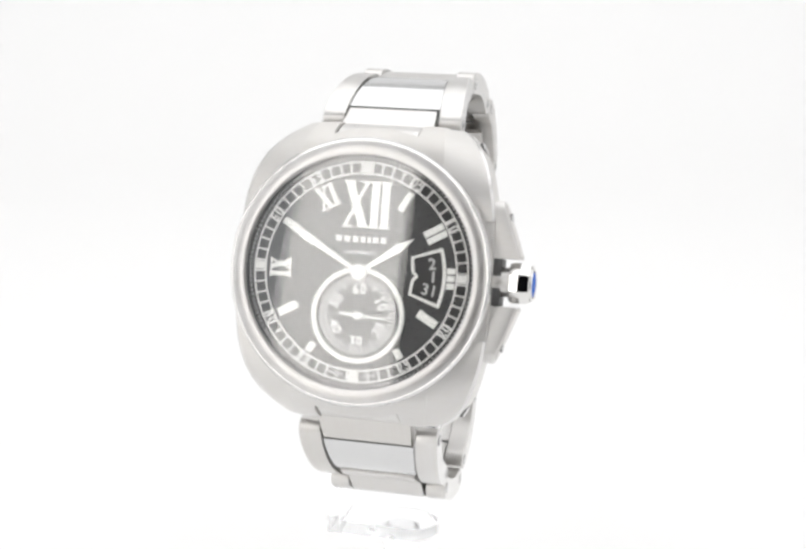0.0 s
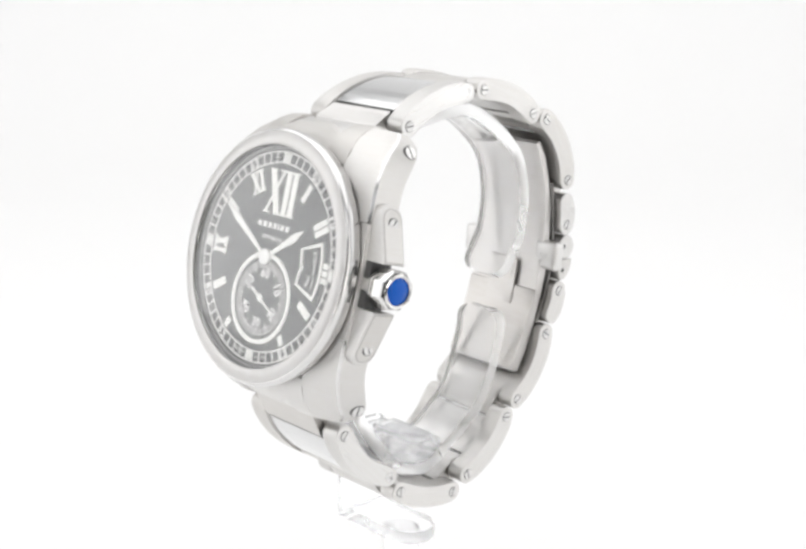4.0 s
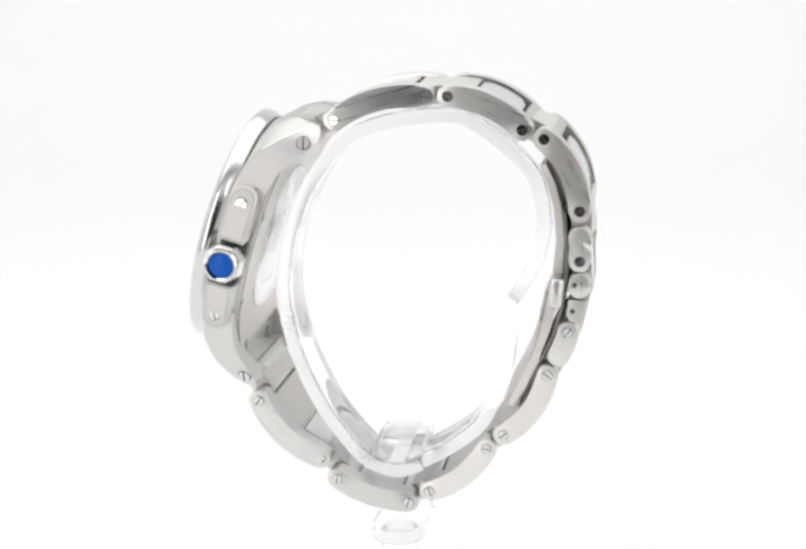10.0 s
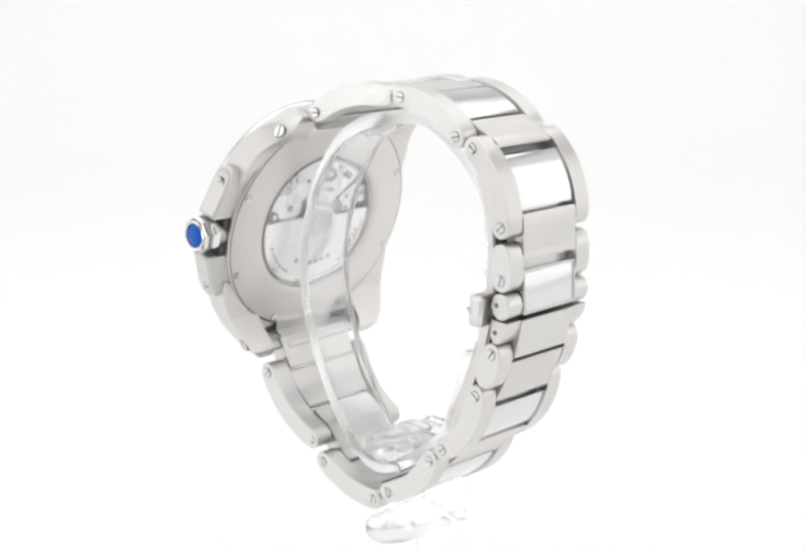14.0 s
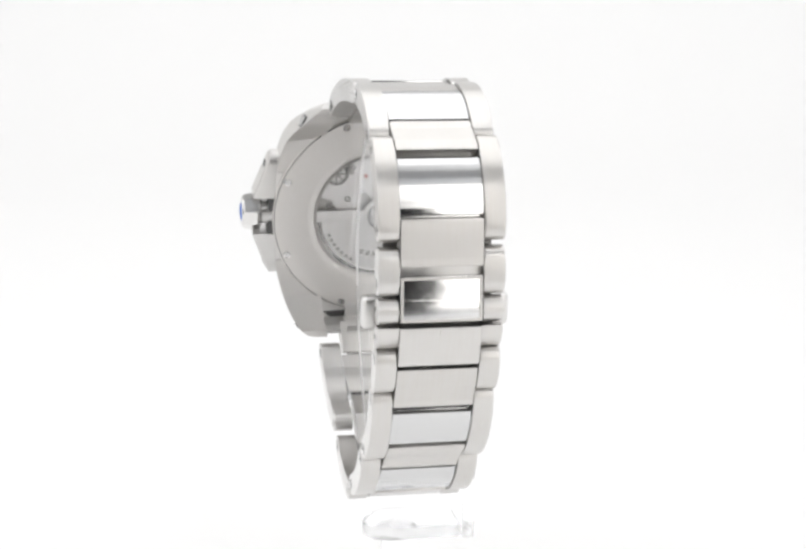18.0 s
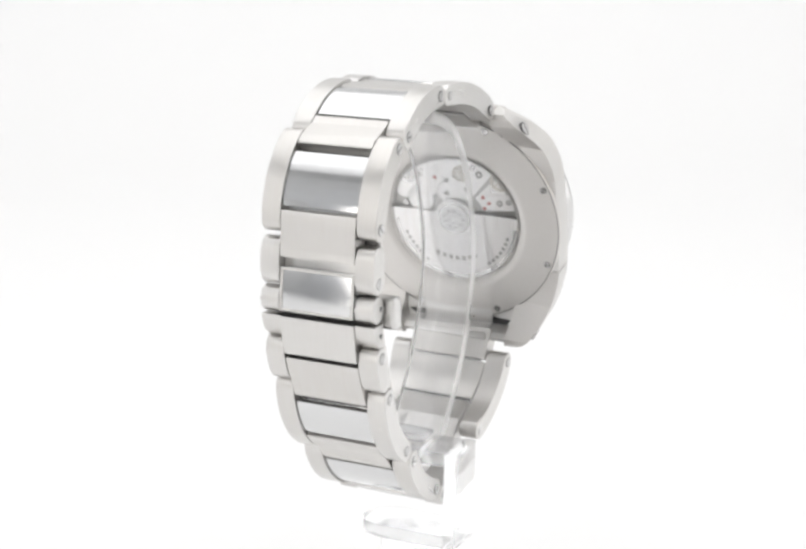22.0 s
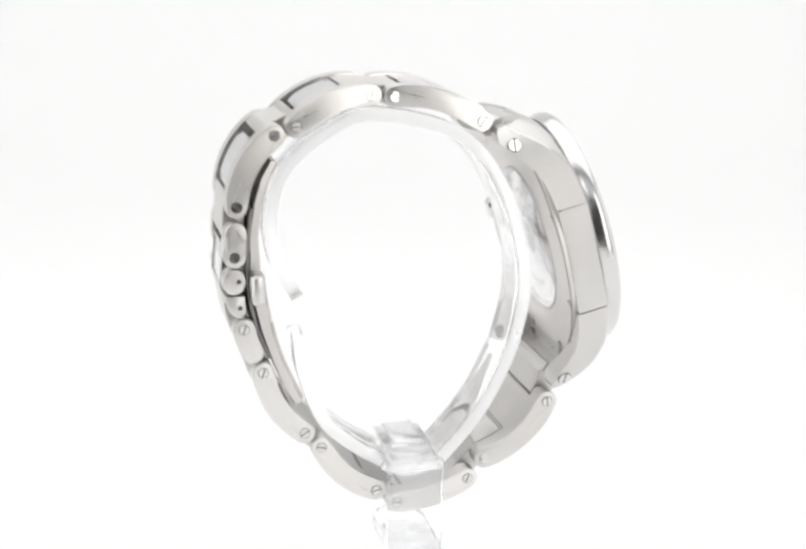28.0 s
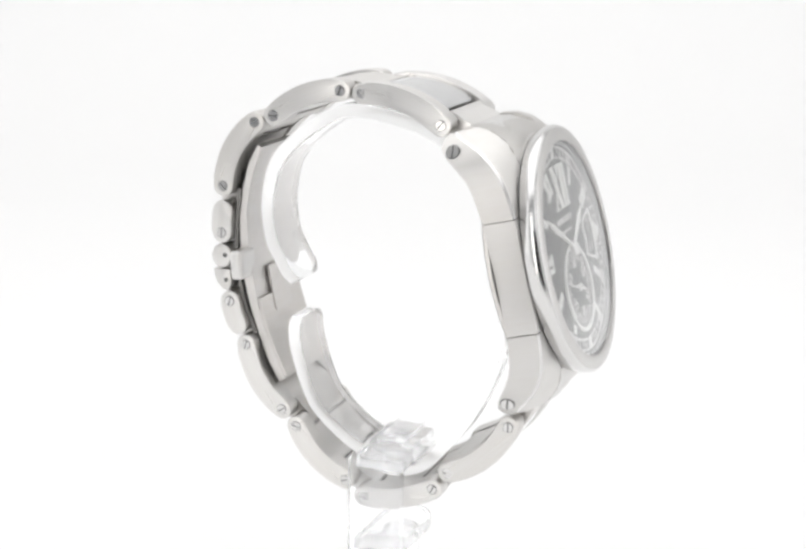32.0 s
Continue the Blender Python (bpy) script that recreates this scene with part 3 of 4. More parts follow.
# ---------------------------------------------------------------- case back
def case_back():
    ring = lathe([(13.6, -6.45), (21.5, -6.45), (21.5, -7.0), (21.2, -7.25), (15.2, -7.45), (14.4, -7.3), (13.8, -7.05), (13.6, -7.0)], 128)
    back = part("case_back", ring, STEEL_BACK, watch, "satin steel case back with a round window", CASE, 30)
    line = lathe([(20.5, -6.3), (21.2, -6.3), (21.2, -6.44), (20.5, -6.44)], 96)
    part("back_joint", line, STEEL_DARK, watch, "dark joint round the case back", CASE)
    groove = lathe([(21.12, -7.1), (21.3, -7.1), (21.3, -7.22), (21.12, -7.27)], 128)
    part("back_groove", groove, STEEL_DARK, back, "fine dark line round the case back")
    for k in range(8):
        a = radians(22.0 + 45 * k)
        u, v = 20.2 * math.cos(a), 20.2 * math.sin(a)
        for piece in (again(SLOT, back, mm(u, v, -7.28, 180, 0, 0)), again(SCREW, back, mm(u, v, -7.28, 180, 0, 40 * k))):
            piece.scale = (0.62, 0.62, 0.8)
    part("movement_plate", disc(13.7, -0.2, 0.2, 64), PLATE_PERLAGE, watch, "grained plate of the movement", on_case(0, 0, -5.0, 180))
    inner = lathe([(12.95, -4.9), (13.7, -4.9), (13.7, -7.0), (13.5, -7.0), (12.95, -6.7)], 72)
    part("movement_ring", inner, STEEL_BACK, watch, "satin ring round the movement", CASE)

    def behind(w, x=0.0, y=0.0, turn=0.0):
        """A pose on the back of the case: x to the right and y up as seen from behind, z out of the back."""
        return on_case(-x, y, w, 180, 0, 180 + turn)

    # bridges, wheels and jewels, seen through the window
    for a0, a1, r0, r1 in ((-34, 40, 3.7, 12.3), (-74, -39, 9.6, 12.4), (45, 62, 6.0, 12.0)):
        part("bridge", polar_block(r0, r1, a0, a1, 0.0, 0.5, 16), ROTOR, watch, "pale striped steel bridge", behind(-5.2))
    for r, x, y in ((2.95, -7.0, 3.3), (2.3, -10.2, 5.2), (2.2, -5.2, 6.2)):
        part("cock", disc(r, 0.0, 0.62, 36, 0.15), ROTOR, watch, "round pale steel cock of the movement", behind(-5.2, x, y))
    arm = prism([(x, y, 0.0) for x, y in ((5.6, 1.7), (12.3, 2.3), (11.9, 5.6), (6.6, 5.2), (5.2, 3.4))],
                [(x, y, 0.66) for x, y in ((5.6, 1.7), (12.3, 2.3), (11.9, 5.6), (6.6, 5.2), (5.2, 3.4))], 0.15, 1)
    part("balance_cock", arm, ROTOR, watch, "pale steel plate over the balance", behind(-5.2))
    for x, y, r in ((-9.3, 8.6, 2.4), (9.6, 8.3, 2.1), (1.6, 9.6, 1.7)):
        wheel = lathe([(r * 0.72, 0), (r, 0), (r, 0.2), (r * 0.72, 0.2)], 40)
        for k in range(4):
            join(wheel, box(-0.12, 0.12, -r * 0.75, r * 0.75, 0.02, 0.18), Matrix.Rotation(math.pi * k / 4, 4, "Z"))
        part("wheel", wheel, BRASS if x > 0 else STEEL_SCREW, watch, "small toothed wheel", behind(-5.75, x, y))
    for x, y in ((5.9, 4.6), (7.1, 3.5), (6.1, 2.3), (-3.4, 8.4)):
        part("jewel", disc(0.36, 0, 0.2, 16), RUBY, watch, "red ruby bearing", behind(-5.82, x, y))
    for x, y, r in ((9.3, 3.7, 0.62), (11.1, 4.1, 0.55), (-1.3, 8.0, 0.5), (-1.3, 5.2, 0.5), (5.4, 9.3, 0.7), (2.4, 6.3, 0.45), (-7.0, 3.3, 0.6)):
        part("jewel_seat", lathe([(r * 0.45, 0), (r, 0), (r, 0.08), (r * 0.45, 0.04)], 24), ENGRAVED, watch, "dark seat round a bearing", behind(-5.88, x, y))
    for x, y in ((-10.4, 1.9), (4.2, 10.6), (-6.2, 9.8), (8.2, 6.4)):
        again(SCREW, watch, behind(-5.8, x, y, 70 * x)).scale = (0.6, 0.6, 0.7)
    edge = [(12.9 * math.cos(a), 12.9 * math.sin(a)) for a in np.linspace(math.pi - 0.085, math.tau + 0.085, 49)]
    edge += [(3.7 * math.cos(a), 3.7 * math.sin(a) + 0.2) for a in np.linspace(0.25, math.pi - 0.25, 17)]
    rot = part("rotor", prism([(x, y, 0.0) for x, y in edge], [(x, y, 0.5) for x, y in edge], 0.06, 1), ROTOR, watch, "striped half-round winding rotor", behind(-6.0))
    part("rotor_rim", polar_block(12.1, 12.88, 96, 264, 0.45, 0.6, 48), STEEL_POLISHED, rot, "raised rim of the rotor")
    part("bearing", lathe([(0.9, 0.5), (3.0, 0.5), (3.0, 0.62), (2.75, 0.7), (2.2, 0.58), (1.5, 0.58), (1.4, 0.7), (0.9, 0.7)], 40), STEEL_SCREW, rot, "grey ball bearing ring of the rotor")
    for k in range(9):
        a = math.tau * k / 9
        part("ball", disc(0.26, 0.56, 0.68, 12, 0.08), ENGRAVED, rot, "small bearing ball", mm(1.85 * math.cos(a), 1.85 * math.sin(a), 0.0))
    part("bearing_screw", join(disc(0.85, 0.5, 0.72, 24), box(-0.7, 0.7, -0.12, 0.12, 0.7, 0.75)), STEEL_SCREW, rot, "slotted screw of the rotor")
    marks = bmesh.new()
    for k in range(7):
        a = 180 + (k - 3) * 8.5
        join(marks, polar_block(8.1, 9.0, a - 2.4, a + 2.4, 0.48, 0.53, 2))
    part("rotor_engraving", marks, ENGRAVED, rot, "row of small engraved blocks")
    small = bmesh.new()
    for a in list(range(108, 150, 6)) + list(range(212, 254, 6)):
        join(small, polar_block(10.9, 11.5, a - 1.7, a + 1.7, 0.48, 0.53, 1))
    part("rotor_small_engraving", small, ENGRAVED, rot, "arcs of tiny engraved print")
    w = part("back_window", lathe([(1e-6, -6.85), (13.55, -6.85), (13.55, -7.1), (1e-6, -7.15)], 64), SAPPHIRE, watch, "clear window in the case back", CASE)
    w.visible_shadow = False


crown()
case_back()


# ---------------------------------------------------------------- bracelet
CENTRE = Vector((3.0, -22.0))


class Arc:
    """A bowed line from a to b in the bracelet's side view (y, z), with outward normals."""

    def __init__(self, a, b, bow):
        self.a, self.b, self.bow = Vector(a), Vector(b), bow
        d = (self.b - self.a)
        n = Vector((-d.y, d.x)).normalized()
        self.out = n if n.dot((self.a + self.b) / 2 - CENTRE) > 0 else -n

    def at(self, t):
        return self.a + (self.b - self.a) * t + self.out * (4 * self.bow * t * (1 - t))

    def normal(self, t):
        d = (self.b - self.a) + self.out * (4 * self.bow * (1 - 2 * t))
        n = Vector((-d.y, d.x)).normalized()
        return n if n.dot(self.out) > 0 else -n


LINKS = {
    "1": (Arc((-10.43, 8.88), (4.46, 13.10), 1.5), 11.95, 10.15, True, True),
    "2": (Arc((8.54, 13.38), (21.17, 8.26), 1.4), 10.15, 10.15, True, True),
    "3": (Arc((24.85, 6.87), (31.25, -5.0), 1.5), 10.15, 10.15, True, True),
    "4": (Arc((31.45, -9.5), (31.65, -13.6), 0.1), 10.15, 10.15, False, True),
    "c": (Arc((31.75, -17.55), (31.8, -18.2), 0.0), 10.15, 10.15, False, False),
    "5": (Arc((30.19, -26.19), (28.75, -30.5), 0.2), 10.15, 10.15, True, False),
    "6": (Arc((26.99, -34.06), (19.80, -45.53), 1.5), 10.15, 10.15, True, True),
    "7": (Arc((16.87, -48.38), (6.96, -57.20), 1.4), 10.2, 10.3, True, True),
    "8": (Arc((3.17, -59.64), (-9.83, -56.17), 1.0), 10.3, 10.5, True, True),
    "9": (Arc((-12.81, -52.44), (-23.88, -41.91), 1.7), 10.8, 12.0, True, True),
}
HALF = 1.9          # half the thickness of the side links


def side_link(key, side):
    arc, wide_a, wide_b, screw_a, screw_b = LINKS[key]
    outline, n = [], 10
    for i in range(n + 1):
        t = i / n
        p = arc.at(t) + arc.normal(t) * HALF
        outline.append((p, t))
    for i in range(1, 6):
        turn = math.pi * i / 6
        nb = arc.normal(1.0)
        tb = (arc.b - arc.a).normalized()
        tb = (tb - nb * tb.dot(nb)).normalized()
        outline.append((arc.b + (nb * math.cos(turn) + tb * math.sin(turn)) * HALF, 1.0))
    for i in range(n + 1):
        t = 1 - i / n
        outline.append((arc.at(t) - arc.normal(t) * HALF, t))
    for i in range(1, 6):
        turn = math.pi * i / 6
        na = arc.normal(0.0)
        ta = (arc.a - arc.b).normalized()
        ta = (ta - na * ta.dot(na)).normalized()
        outline.append((arc.a + (-na * math.cos(turn) + ta * math.sin(turn)) * HALF, 0.0))
    way = (arc.b - arc.a).normalized()
    mid = (arc.a + arc.b) / 2
    at = Matrix(((1, 0, 0, 0), (0, way.x, -way.y, mid.x * MM), (0, way.y, way.x, mid.y * MM), (0, 0, 0, 1)))
    back = at.inverted()
    outline = [(Vector(((p - mid).dot(way), (p - mid).dot(Vector((-way.y, way.x))))), t) for p, t in outline]
    outer = [(side * (wide_a + (wide_b - wide_a) * t), p.x, p.y) for p, t in outline]
    narrow_a, narrow_b = 6.75 + (wide_a - 10.15) * 0.75, 6.75 + (wide_b - 10.15) * 0.75
    inner = [(side * (narrow_a + (narrow_b - narrow_a) * t), p.x, p.y) for p, t in outline]
    ob = part("side_link", prism(outer, inner, 0.32, 3), STEEL_LENGTH, watch, "brushed steel side link of the bracelet", at, 35)
    second(ob, STEEL_SIDE, lambda n: abs(n.x) > 0.85)
    for screwed, p, wide in ((screw_a, arc.a, wide_a), (screw_b, arc.b, wide_b)):
        if screwed:
            turn = random.uniform(0, 180)
            again(SLOT, ob, back @ mm(side * (wide - 0.02), p.x, p.y, 0, 90 * side, 0)).scale = (0.88, 0.88, 1.0)
            again(SCREW, ob, back @ mm(side * (wide - 0.02), p.x, p.y, 0, 90 * side, 0) @ pose(0, 0, 0, 0, 0, turn)).scale = (0.88, 0.88, 1.0)


def strip(name, pts, half_a, half_b, off_out, off_in, mat, label, bevel=0.18):
    """A piece across the bracelet's middle: pts are (place, normal) along it."""
    n = len(pts)
    outline = [(p + q * off_out, i / (n - 1)) for i, (p, q) in enumerate(pts)] + [(p + q * off_in, i / (n - 1)) for i, (p, q) in reversed(list(enumerate(pts)))]
    a = [(half_a + (half_b - half_a) * t, p.x, p.y) for p, t in outline]
    b = [(-x, y, z) for x, y, z in a]
    return part(name, prism(a, b, bevel, 2, "all"), mat, watch, label, smooth=35)


def along(key, t0, t1, n=8):
    arc = LINKS[key][0]
    return [(arc.at(t0 + (t1 - t0) * i / n), arc.normal(t0 + (t1 - t0) * i / n)) for i in range(n + 1)]


def bridge_between(k0, t0, k1, t1):
    a, b = along(k0, t0, 1.0, 3), along(k1, 0.0, t1, 3)
    return a + b


def bracelet():
    for key in LINKS:
        for side in (1, -1):
            side_link(key, side)
    plate = "polished steel centre plate of the bracelet"
    for key, t0, t1 in (("1", 0.10, 0.84), ("2", 0.30, 0.86), ("3", 0.22, 0.84), ("6", 0.15, 0.64), ("7", 0.11, 0.78), ("8", 0.14, 0.76), ("9", 0.40, 0.95)):
        wide = 6.62 + (LINKS[key][1] - 10.15) * 0.7, 6.62 + (LINKS[key][2] - 10.15) * 0.7
        ob = strip("centre_plate", along(key, t0, t1), wide[0], wide[1], HALF - 0.35, -HALF + 0.25, STEEL_PLATE, plate)
        out = LINKS[key][0].out
        second(ob, STEEL_LENGTH, lambda n: n.y * out.x + n.z * out.y < -0.3)
    joint = "brushed steel connector between bracelet links"
    for k0, t0, k1, t1 in (("1", 0.88, "2", 0.26), ("2", 0.90, "3", 0.13), ("3", 0.88, "4", 0.30), ("5", 0.28, "6", 0.06), ("6", 0.69, "7", 0.06), ("7", 0.83, "8", 0.09), ("8", 0.81, "9", 0.35)):
        strip("link_connector", bridge_between(k0, t0, k1, t1), 6.6, 6.6, HALF - (0.45 if k0 == "1" else 0.05), -HALF + 0.2, STEEL_LENGTH, joint)
    rod = disc(0.55, -6.7, 6.7, 12, 0.05)
    pin = part("link_pin", rod, STEEL_SCREW, watch, "thin steel pin in a joint of the bracelet", mm(0, 0, 0, 0, 90))
    places = [(key, t) for key, t0, t1 in (("2", 0.28, 0.88), ("3", 0.175, 0.86), ("6", 0.105, 0.665), ("7", 0.085, 0.805), ("8", 0.115, 0.785), ("9", 0.375, 0.967)) for t in (t0, t1)]
    for n, (key, t) in enumerate(places):
        p = LINKS[key][0].at(t) - LINKS[key][0].normal(t) * 0.5
        at = mm(0, p.x, p.y, 0, 90)
        if n:
            again(pin, watch, at)
        else:
            pin.matrix_basis = at
    # the joints at the case
    top = [(Vector((-15.6, 6.2)), Vector((-0.65, 0.76))), (Vector((-13.0, 7.6)), Vector((-0.5, 0.86)))] + along("1", 0.0, 0.06, 3)
    strip("link_connector", top, 7.9, 7.4, HALF - 0.1, -HALF + 0.2, STEEL_LENGTH, joint)
    low = along("9", 0.985, 1.0, 2) + [(Vector((-25.2, -39.3)), Vector((-0.88, -0.47))), (Vector((-26.6, -36.6)), Vector((-0.93, -0.37)))]
    strip("link_connector", low, 7.4, 7.9, HALF - 0.1, -HALF + 0.2, STEEL_LENGTH, joint)
    # the clasp's two meeting pieces
    strip("clasp_plate", [(Vector((31.2, -12.3)), Vector((1, 0.08))), (Vector((31.5, -16.0)), Vector((1, 0.08))), (Vector((31.8, -19.6)), Vector((1, 0.08)))], 6.6, 6.6, HALF + 0.1, -HALF, STEEL_PLATE,
          "polished steel plate over the clasp")
    # raised rim round the clasp plate
    a, b, out = Vector((31.2, -12.3)), Vector((31.8, -19.6)), Vector((0.997, 0.08))
    for x0, x1, t0, t1 in ((-6.58, 6.58, 0.01, 0.075), (-6.58, 6.58, 0.925, 0.99), (-6.58, -6.1, 0.08, 0.92), (6.1, 6.58, 0.08, 0.92)):
        p, q = a.lerp(b, t0) + out * (HALF - 0.2), a.lerp(b, t1) + out * (HALF - 0.2)
        ring = [p, p + out * 0.45, q + out * 0.45, q]
        part("plate_rim", prism([(x0, v.x, v.y) for v in ring], [(x1, v.x, v.y) for v in ring], 0.05, 1, "all"), STEEL_LENGTH, watch, "thin raised rim of the clasp plate", smooth=35)
    strip("clasp_hinge", [(Vector((31.5, -10.4)), Vector((1, 0.02))), (Vector((31.5, -12.6)), Vector((1, 0.02)))], 6.6, 6.6, 0.4, -1.6, STEEL_CASE, "recessed steel hinge of the clasp")
    line = [(30.05, -20.3), (33.35, -20.35), (33.2, -21.6), (32.6, -23.0), (31.4, -24.2), (30.4, -24.2), (29.8, -22.9)]
    for x0, x1 in ((6.6, 10.15), (-10.15, -6.6)):
        bar = part("clasp_bar", prism([(x0, y, z) for y, z in line], [(x1, y, z) for y, z in line], 0.25), STEEL_LENGTH, watch, "brushed steel end bar of the clasp", smooth=35)
    strip("clasp_tongue", [(Vector((31.7, -20.4)), Vector((1, 0))), (Vector((31.3, -22.6)), Vector((0.98, -0.12))), (Vector((30.9, -24.6)), Vector((0.97, -0.2))), (Vector((30.45, -26.6)), Vector((0.96, -0.27)))],
          6.6, 6.6, HALF - 0.05, -HALF + 0.3, STEEL_LENGTH, "brushed steel tongue of the clasp")
    for side in (1, -1):
        for y, z in ((31.0, -17.7), (30.85, -22.3)):
            part("clasp_pin", disc(0.42, -0.2, 0.08, 16, 0.05), STEEL_DARK, watch, "end of a clasp pin", mm(side * 10.15, y, z, 0, 90 * side, 0))


# steel darkened to imitate shade inside the clasp
STEEL_GAP_SHADE = brushed("steel_lining_dull", (300, 300, 300), colour=(0.24, 0.235, 0.23), rough=(0.4, 0.55), bump=0.02)


def clasp():
    outer = [(25.6, 2.6), (27.2, -0.6), (28.6, -5.0), (29.2, -10.4), (29.1, -16.0), (28.6, -21.5), (27.3, -27.0), (25.6, -32.0), (23.6, -37.2), (21.6, -41.0)]
    inner = [(24.6, 2.2), (26.0, -1.0), (27.2, -5.2), (27.8, -10.4), (27.5, -16.0), (26.6, -21.5), (25.6, -27.0), (24.2, -31.6), (22.0, -36.6), (20.2, -40.2)]
    line = outer + inner[::-1]
    part("clasp_blade", prism([(8.4, y - 0.35, z) for y, z in line], [(-8.4, y - 0.35, z) for y, z in line], 0.25), STEEL_BLADE, watch, "polished folding blade inside the clasp", smooth=35)
    # added dark strip paints the shade between side links and blade
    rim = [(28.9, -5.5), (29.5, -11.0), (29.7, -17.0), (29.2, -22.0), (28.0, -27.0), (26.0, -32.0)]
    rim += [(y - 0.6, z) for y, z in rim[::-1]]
    part("clasp_lining", prism([(8.8, y, z) for y, z in rim], [(-8.8, y, z) for y, z in rim], 0.1), STEEL_GAP_SHADE, watch, "added dark grey strip standing in for shade in the clasp's gap", smooth=35)
    def leaf(name, half, z0, z1, lift, label):
        """A thin plate on the inner face of the blade."""
        ys, zs = [y for y, z in inner][::-1], [z for y, z in inner][::-1]
        pts = [(float(np.interp(z, zs, ys)) - 0.35 - lift, float(z)) for z in np.linspace(z0, z1, 7)]
        ring = pts + [(y - 0.5, z) for y, z in pts[::-1]]
        return part(name, prism([(half, y, z) for y, z in ring], [(-half, y, z) for y, z in ring], 0.12, 1), STEEL_BLADE, watch, label, smooth=35)

    leaf("clasp_leaf", 8.35, -25.6, -39.6, 0.05, "broad inner leaf of the folded clasp")
    leaf("clasp_tongue_leaf", 3.3, -20.6, -29.0, 0.3, "narrow tongue over the lower leaf of the clasp")
    for side in (1, -1):
        b = box(*sorted((side * 6.6, side * 12.0)), -1.3, 1.3, -2.7, 2.7, 0.9, 3)
        part("clasp_button", b, STEEL_FACET, watch, "rounded steel push button of the clasp", mm(0, 27.9, -19.0, -4))


bracelet()
clasp()


# ---------------------------------------------------------------- the stand
stand = tagged(new("watch_stand"), "clear acrylic C-shaped display stand holding the watch", "watch stand")


def smooth_line(points, per=6):
    """A Catmull-Rom line through a few points."""
    pts = [Vector(p) for p in points]
    pts = [pts[0] * 2 - pts[1]] + pts + [pts[-1] * 2 - pts[-2]]
    out = []
    for i in range(1, len(pts) - 2):
        a, b, c, d = pts[i - 1:i + 3]
        for k in range(per):
            t = k / per
            out.append(0.5 * ((2 * b) + (c - a) * t + (2 * a - 5 * b + 4 * c - d) * t * t + (3 * b - a - 3 * c + d) * t ** 3))
    out.append(pts[-2])
    return out


def band(name, points, half, thick, label):
    line = smooth_line(points)
    # the free end is rounded in the width: close sections over its last millimetres
    last, before, left = line[-1], line[-2], 2.8
    while (last - before).length < left + 0.3:
        line.pop()
        before = line[-2]
    line.pop()
    way = last - before
    steps = [left * (1 - math.cos(math.pi / 2 * k / 8)) for k in range(8, -1, -1)]
    tail = [last - way.normalized() * d for d in steps]
    widths = [half] * len(line) + [half - left + math.sqrt(max(left * left - (left - d) ** 2, 0.0)) for d in steps]
    line += tail
    bm = bmesh.new()
    rows = []
    for i, p in enumerate(line):
        d = line[min(i + 1, len(line) - 1)] - line[max(i - 1, 0)]
        n = Vector((-d.y, d.x)).normalized()
        if n.dot(p - CENTRE) < 0:
            n = -n
        q, h = p - n * thick, widths[i]
        rows.append([bm.verts.new(c) for c in ((h, p.x, p.y), (-h, p.x, p.y), (-h, q.x, q.y), (h, q.x, q.y))])
    for r0, r1 in zip(rows, rows[1:]):
        for k in range(4):
            bm.faces.new((r0[k], r0[(k + 1) % 4], r1[(k + 1) % 4], r1[k]))
    bm.faces.new(rows[0]), bm.faces.new(rows[-1])
    bmesh.ops.recalc_face_normals(bm, faces=bm.faces)
    rims = [e for e in bm.edges if len(e.link_faces) == 2 and e.calc_face_angle(0) > radians(50)]
    bmesh.ops.bevel(bm, geom=rims, offset=0.35, segments=2, profile=0.55, affect="EDGES", clamp_overlap=True)
    ob = part(name, bm, ACRYLIC, stand, label, smooth=35)
    second(ob, ACRYLIC_EDGE, lambda n: abs(n.x) > 0.3)
    ob.visible_shadow = False
    return ob


def acrylic(name, bm, label, mat=ACRYLIC):
    ob = part(name, bm, mat, stand, label, smooth=35)
    ob.visible_shadow = False
    return ob


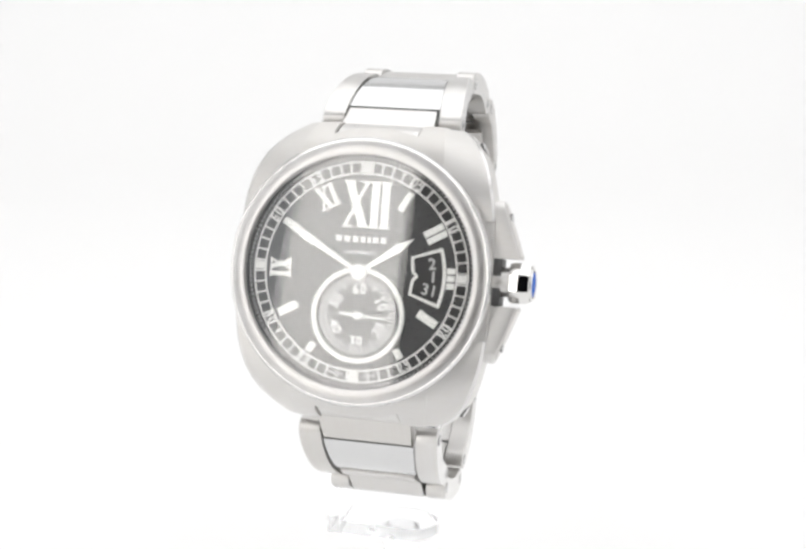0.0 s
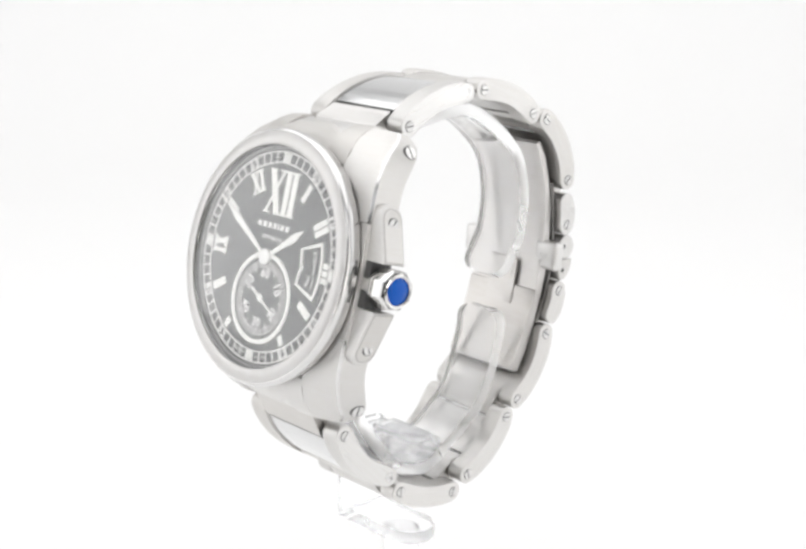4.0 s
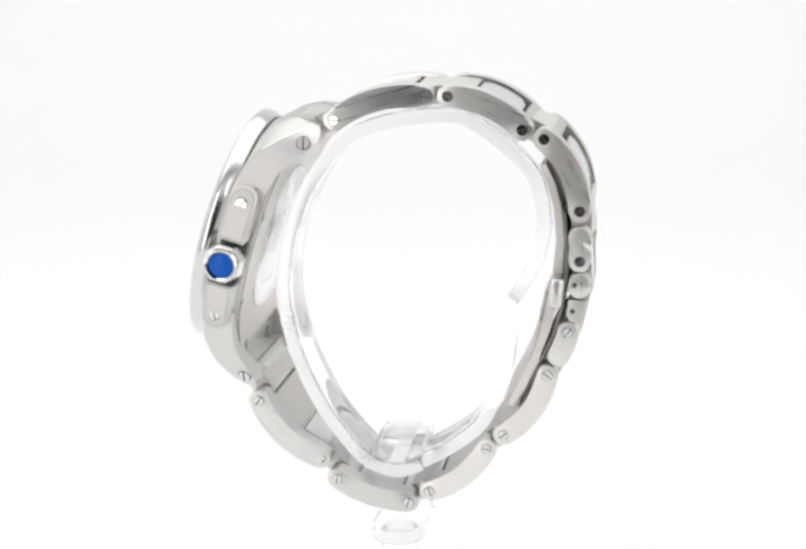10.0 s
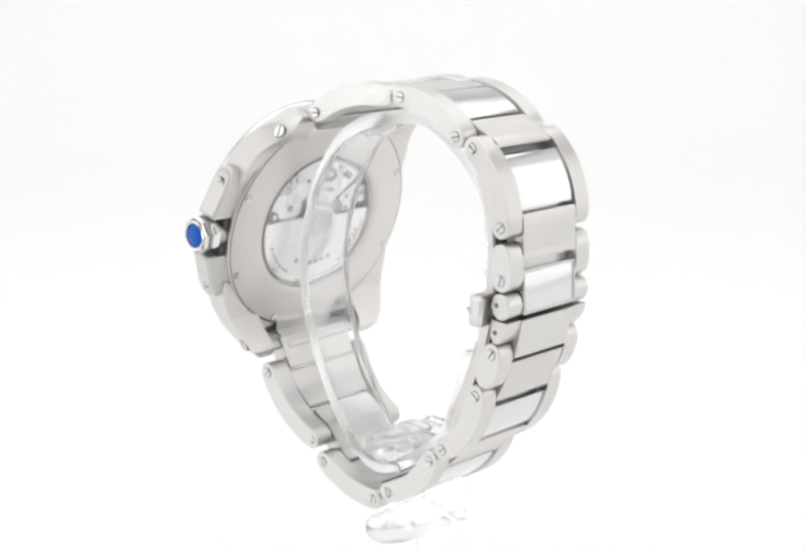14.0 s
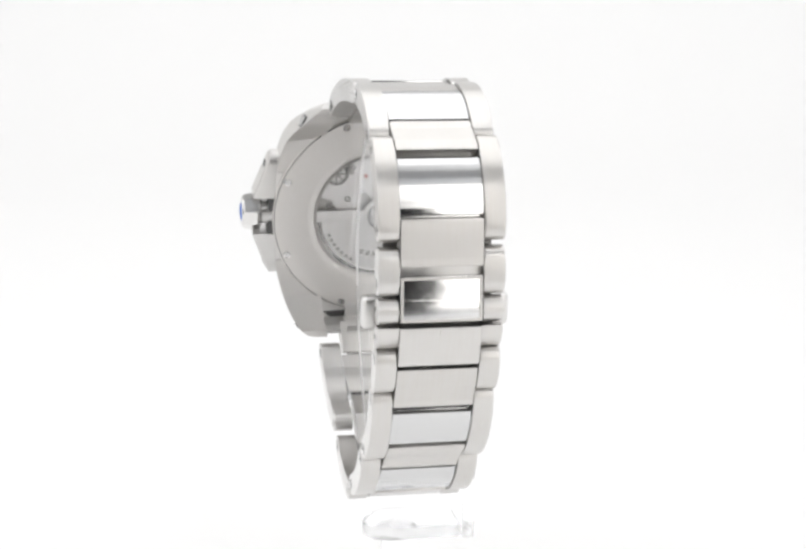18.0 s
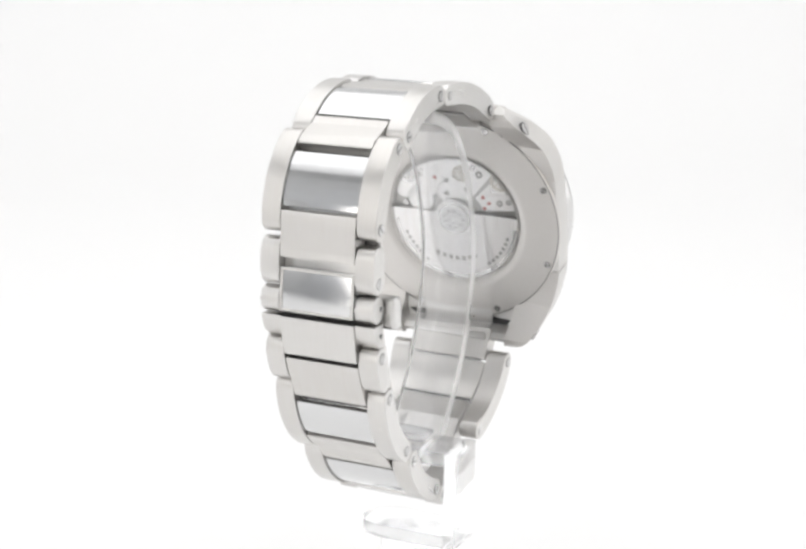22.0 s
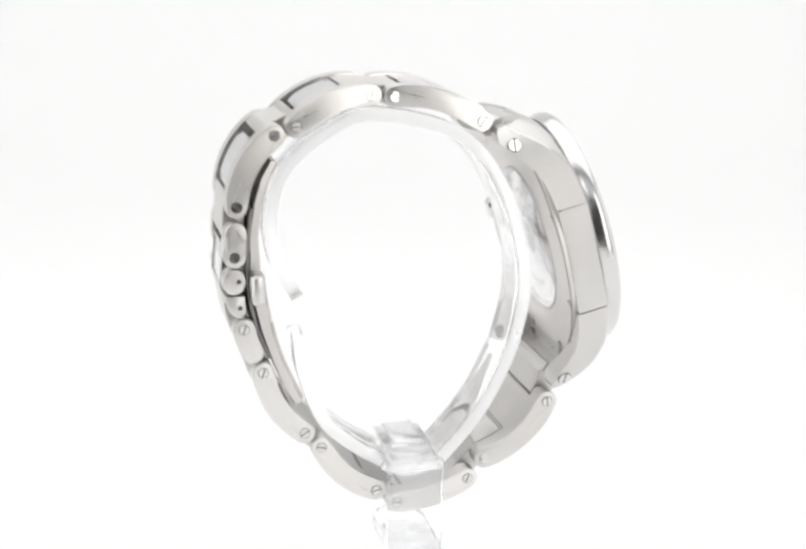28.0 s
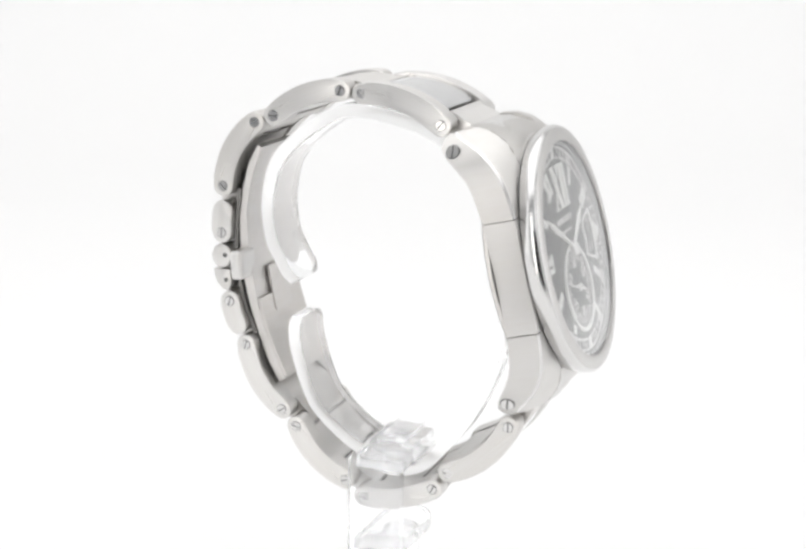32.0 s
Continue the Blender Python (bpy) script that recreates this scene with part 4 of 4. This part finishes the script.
band("upper_arm", [(5.0, -55.4), (0.4, -57.1), (-4.8, -56.0), (-8.9, -52.8), (-15.6, -44.0), (-20.9, -31.6), (-22.2, -18.1), (-17.3, -3.0), (-8.4, 6.9), (6.8, 10.6), (15.0, 8.1), (23.4, 0.9), (26.0, -7.4), (25.4, -14.9), (23.6, -18.9), (20.8, -23.6)], 5.2, 2.3,
     "curved clear upper arm of the stand")
band("lower_arm", [(5.3, -54.8), (11.2, -51.0), (16.7, -45.6), (20.2, -36.2), (20.9, -29.6)], 5.2, 2.3, "curved clear lower arm of the stand")


def round_plate(x0, x1, half, z0, z1, steps=10):
    """A flat plate along x whose far end is a half circle."""
    line = [(x0, -half), (x0, half)]
    line += [(x1 - half + half * math.sin(a), half * math.cos(a)) for a in np.linspace(0.0, math.pi, steps)]
    return prism([(x, y, z0) for x, y in line], [(x, y, z1) for x, y in line], 0.35, 2)


acrylic("saddle", box(-5.2, 5.2, -4.4, 4.6, -54.6, -50.7, 0.5, 3), "hazy clear block joining the arms", mat=ACRYLIC_BLOCK)
acrylic("saddle_step", box(-5.6, 5.6, -2.6, 2.8, -50.65, -49.6, 0.35, 2), "thin hazy step on top of the block", mat=ACRYLIC_BLOCK)
acrylic("bracket", box(-13.2, -10.9, -4.7, 5.4, -69.9, -51.2, 0.45, 3), "upright clear plate beside the bracelet")
acrylic("bridge_bar", box(-10.85, -5.25, -4.3, 4.5, -53.9, -51.3, 0.3), "clear bar from the block to the upright plate", mat=ACRYLIC_BLOCK)
acrylic("foot_plate", round_plate(-10.85, 7.0, 4.7, -69.9, -67.4), "flat clear foot plate with a rounded end", mat=ACRYLIC_BLOCK)
acrylic("post", disc(3.3, FLOOR_Z / MM, -69.95, 40, 0.3), "round clear post of the stand", mat=ACRYLIC_BLOCK)

bpy.data.objects.remove(SCREW), bpy.data.objects.remove(SLOT), bpy.data.objects.remove(_holder)


# ---------------------------------------------------------------- what moves
def motions():
    turns, ticks = [], []
    for i in range(33):
        t = float(i)
        ease = float(np.interp(t, (0.0, 2.0, 4.0, 6.0), (-0.8, -0.45, -0.15, 0.0)))
        turns.append((t, pose(0, 0, 0, 0, 0, TURN_START + ease + TURN_RATE * t) @ mm(0.25, 0, 0)))
        ticks.append((t, on_case(0.15, -6.85, 0.0, 0, 0, -(94.0 + 6.0 * t))))
    walk(watch, turns)
    walk(stand, turns)
    walk(seconds, ticks)


motions()
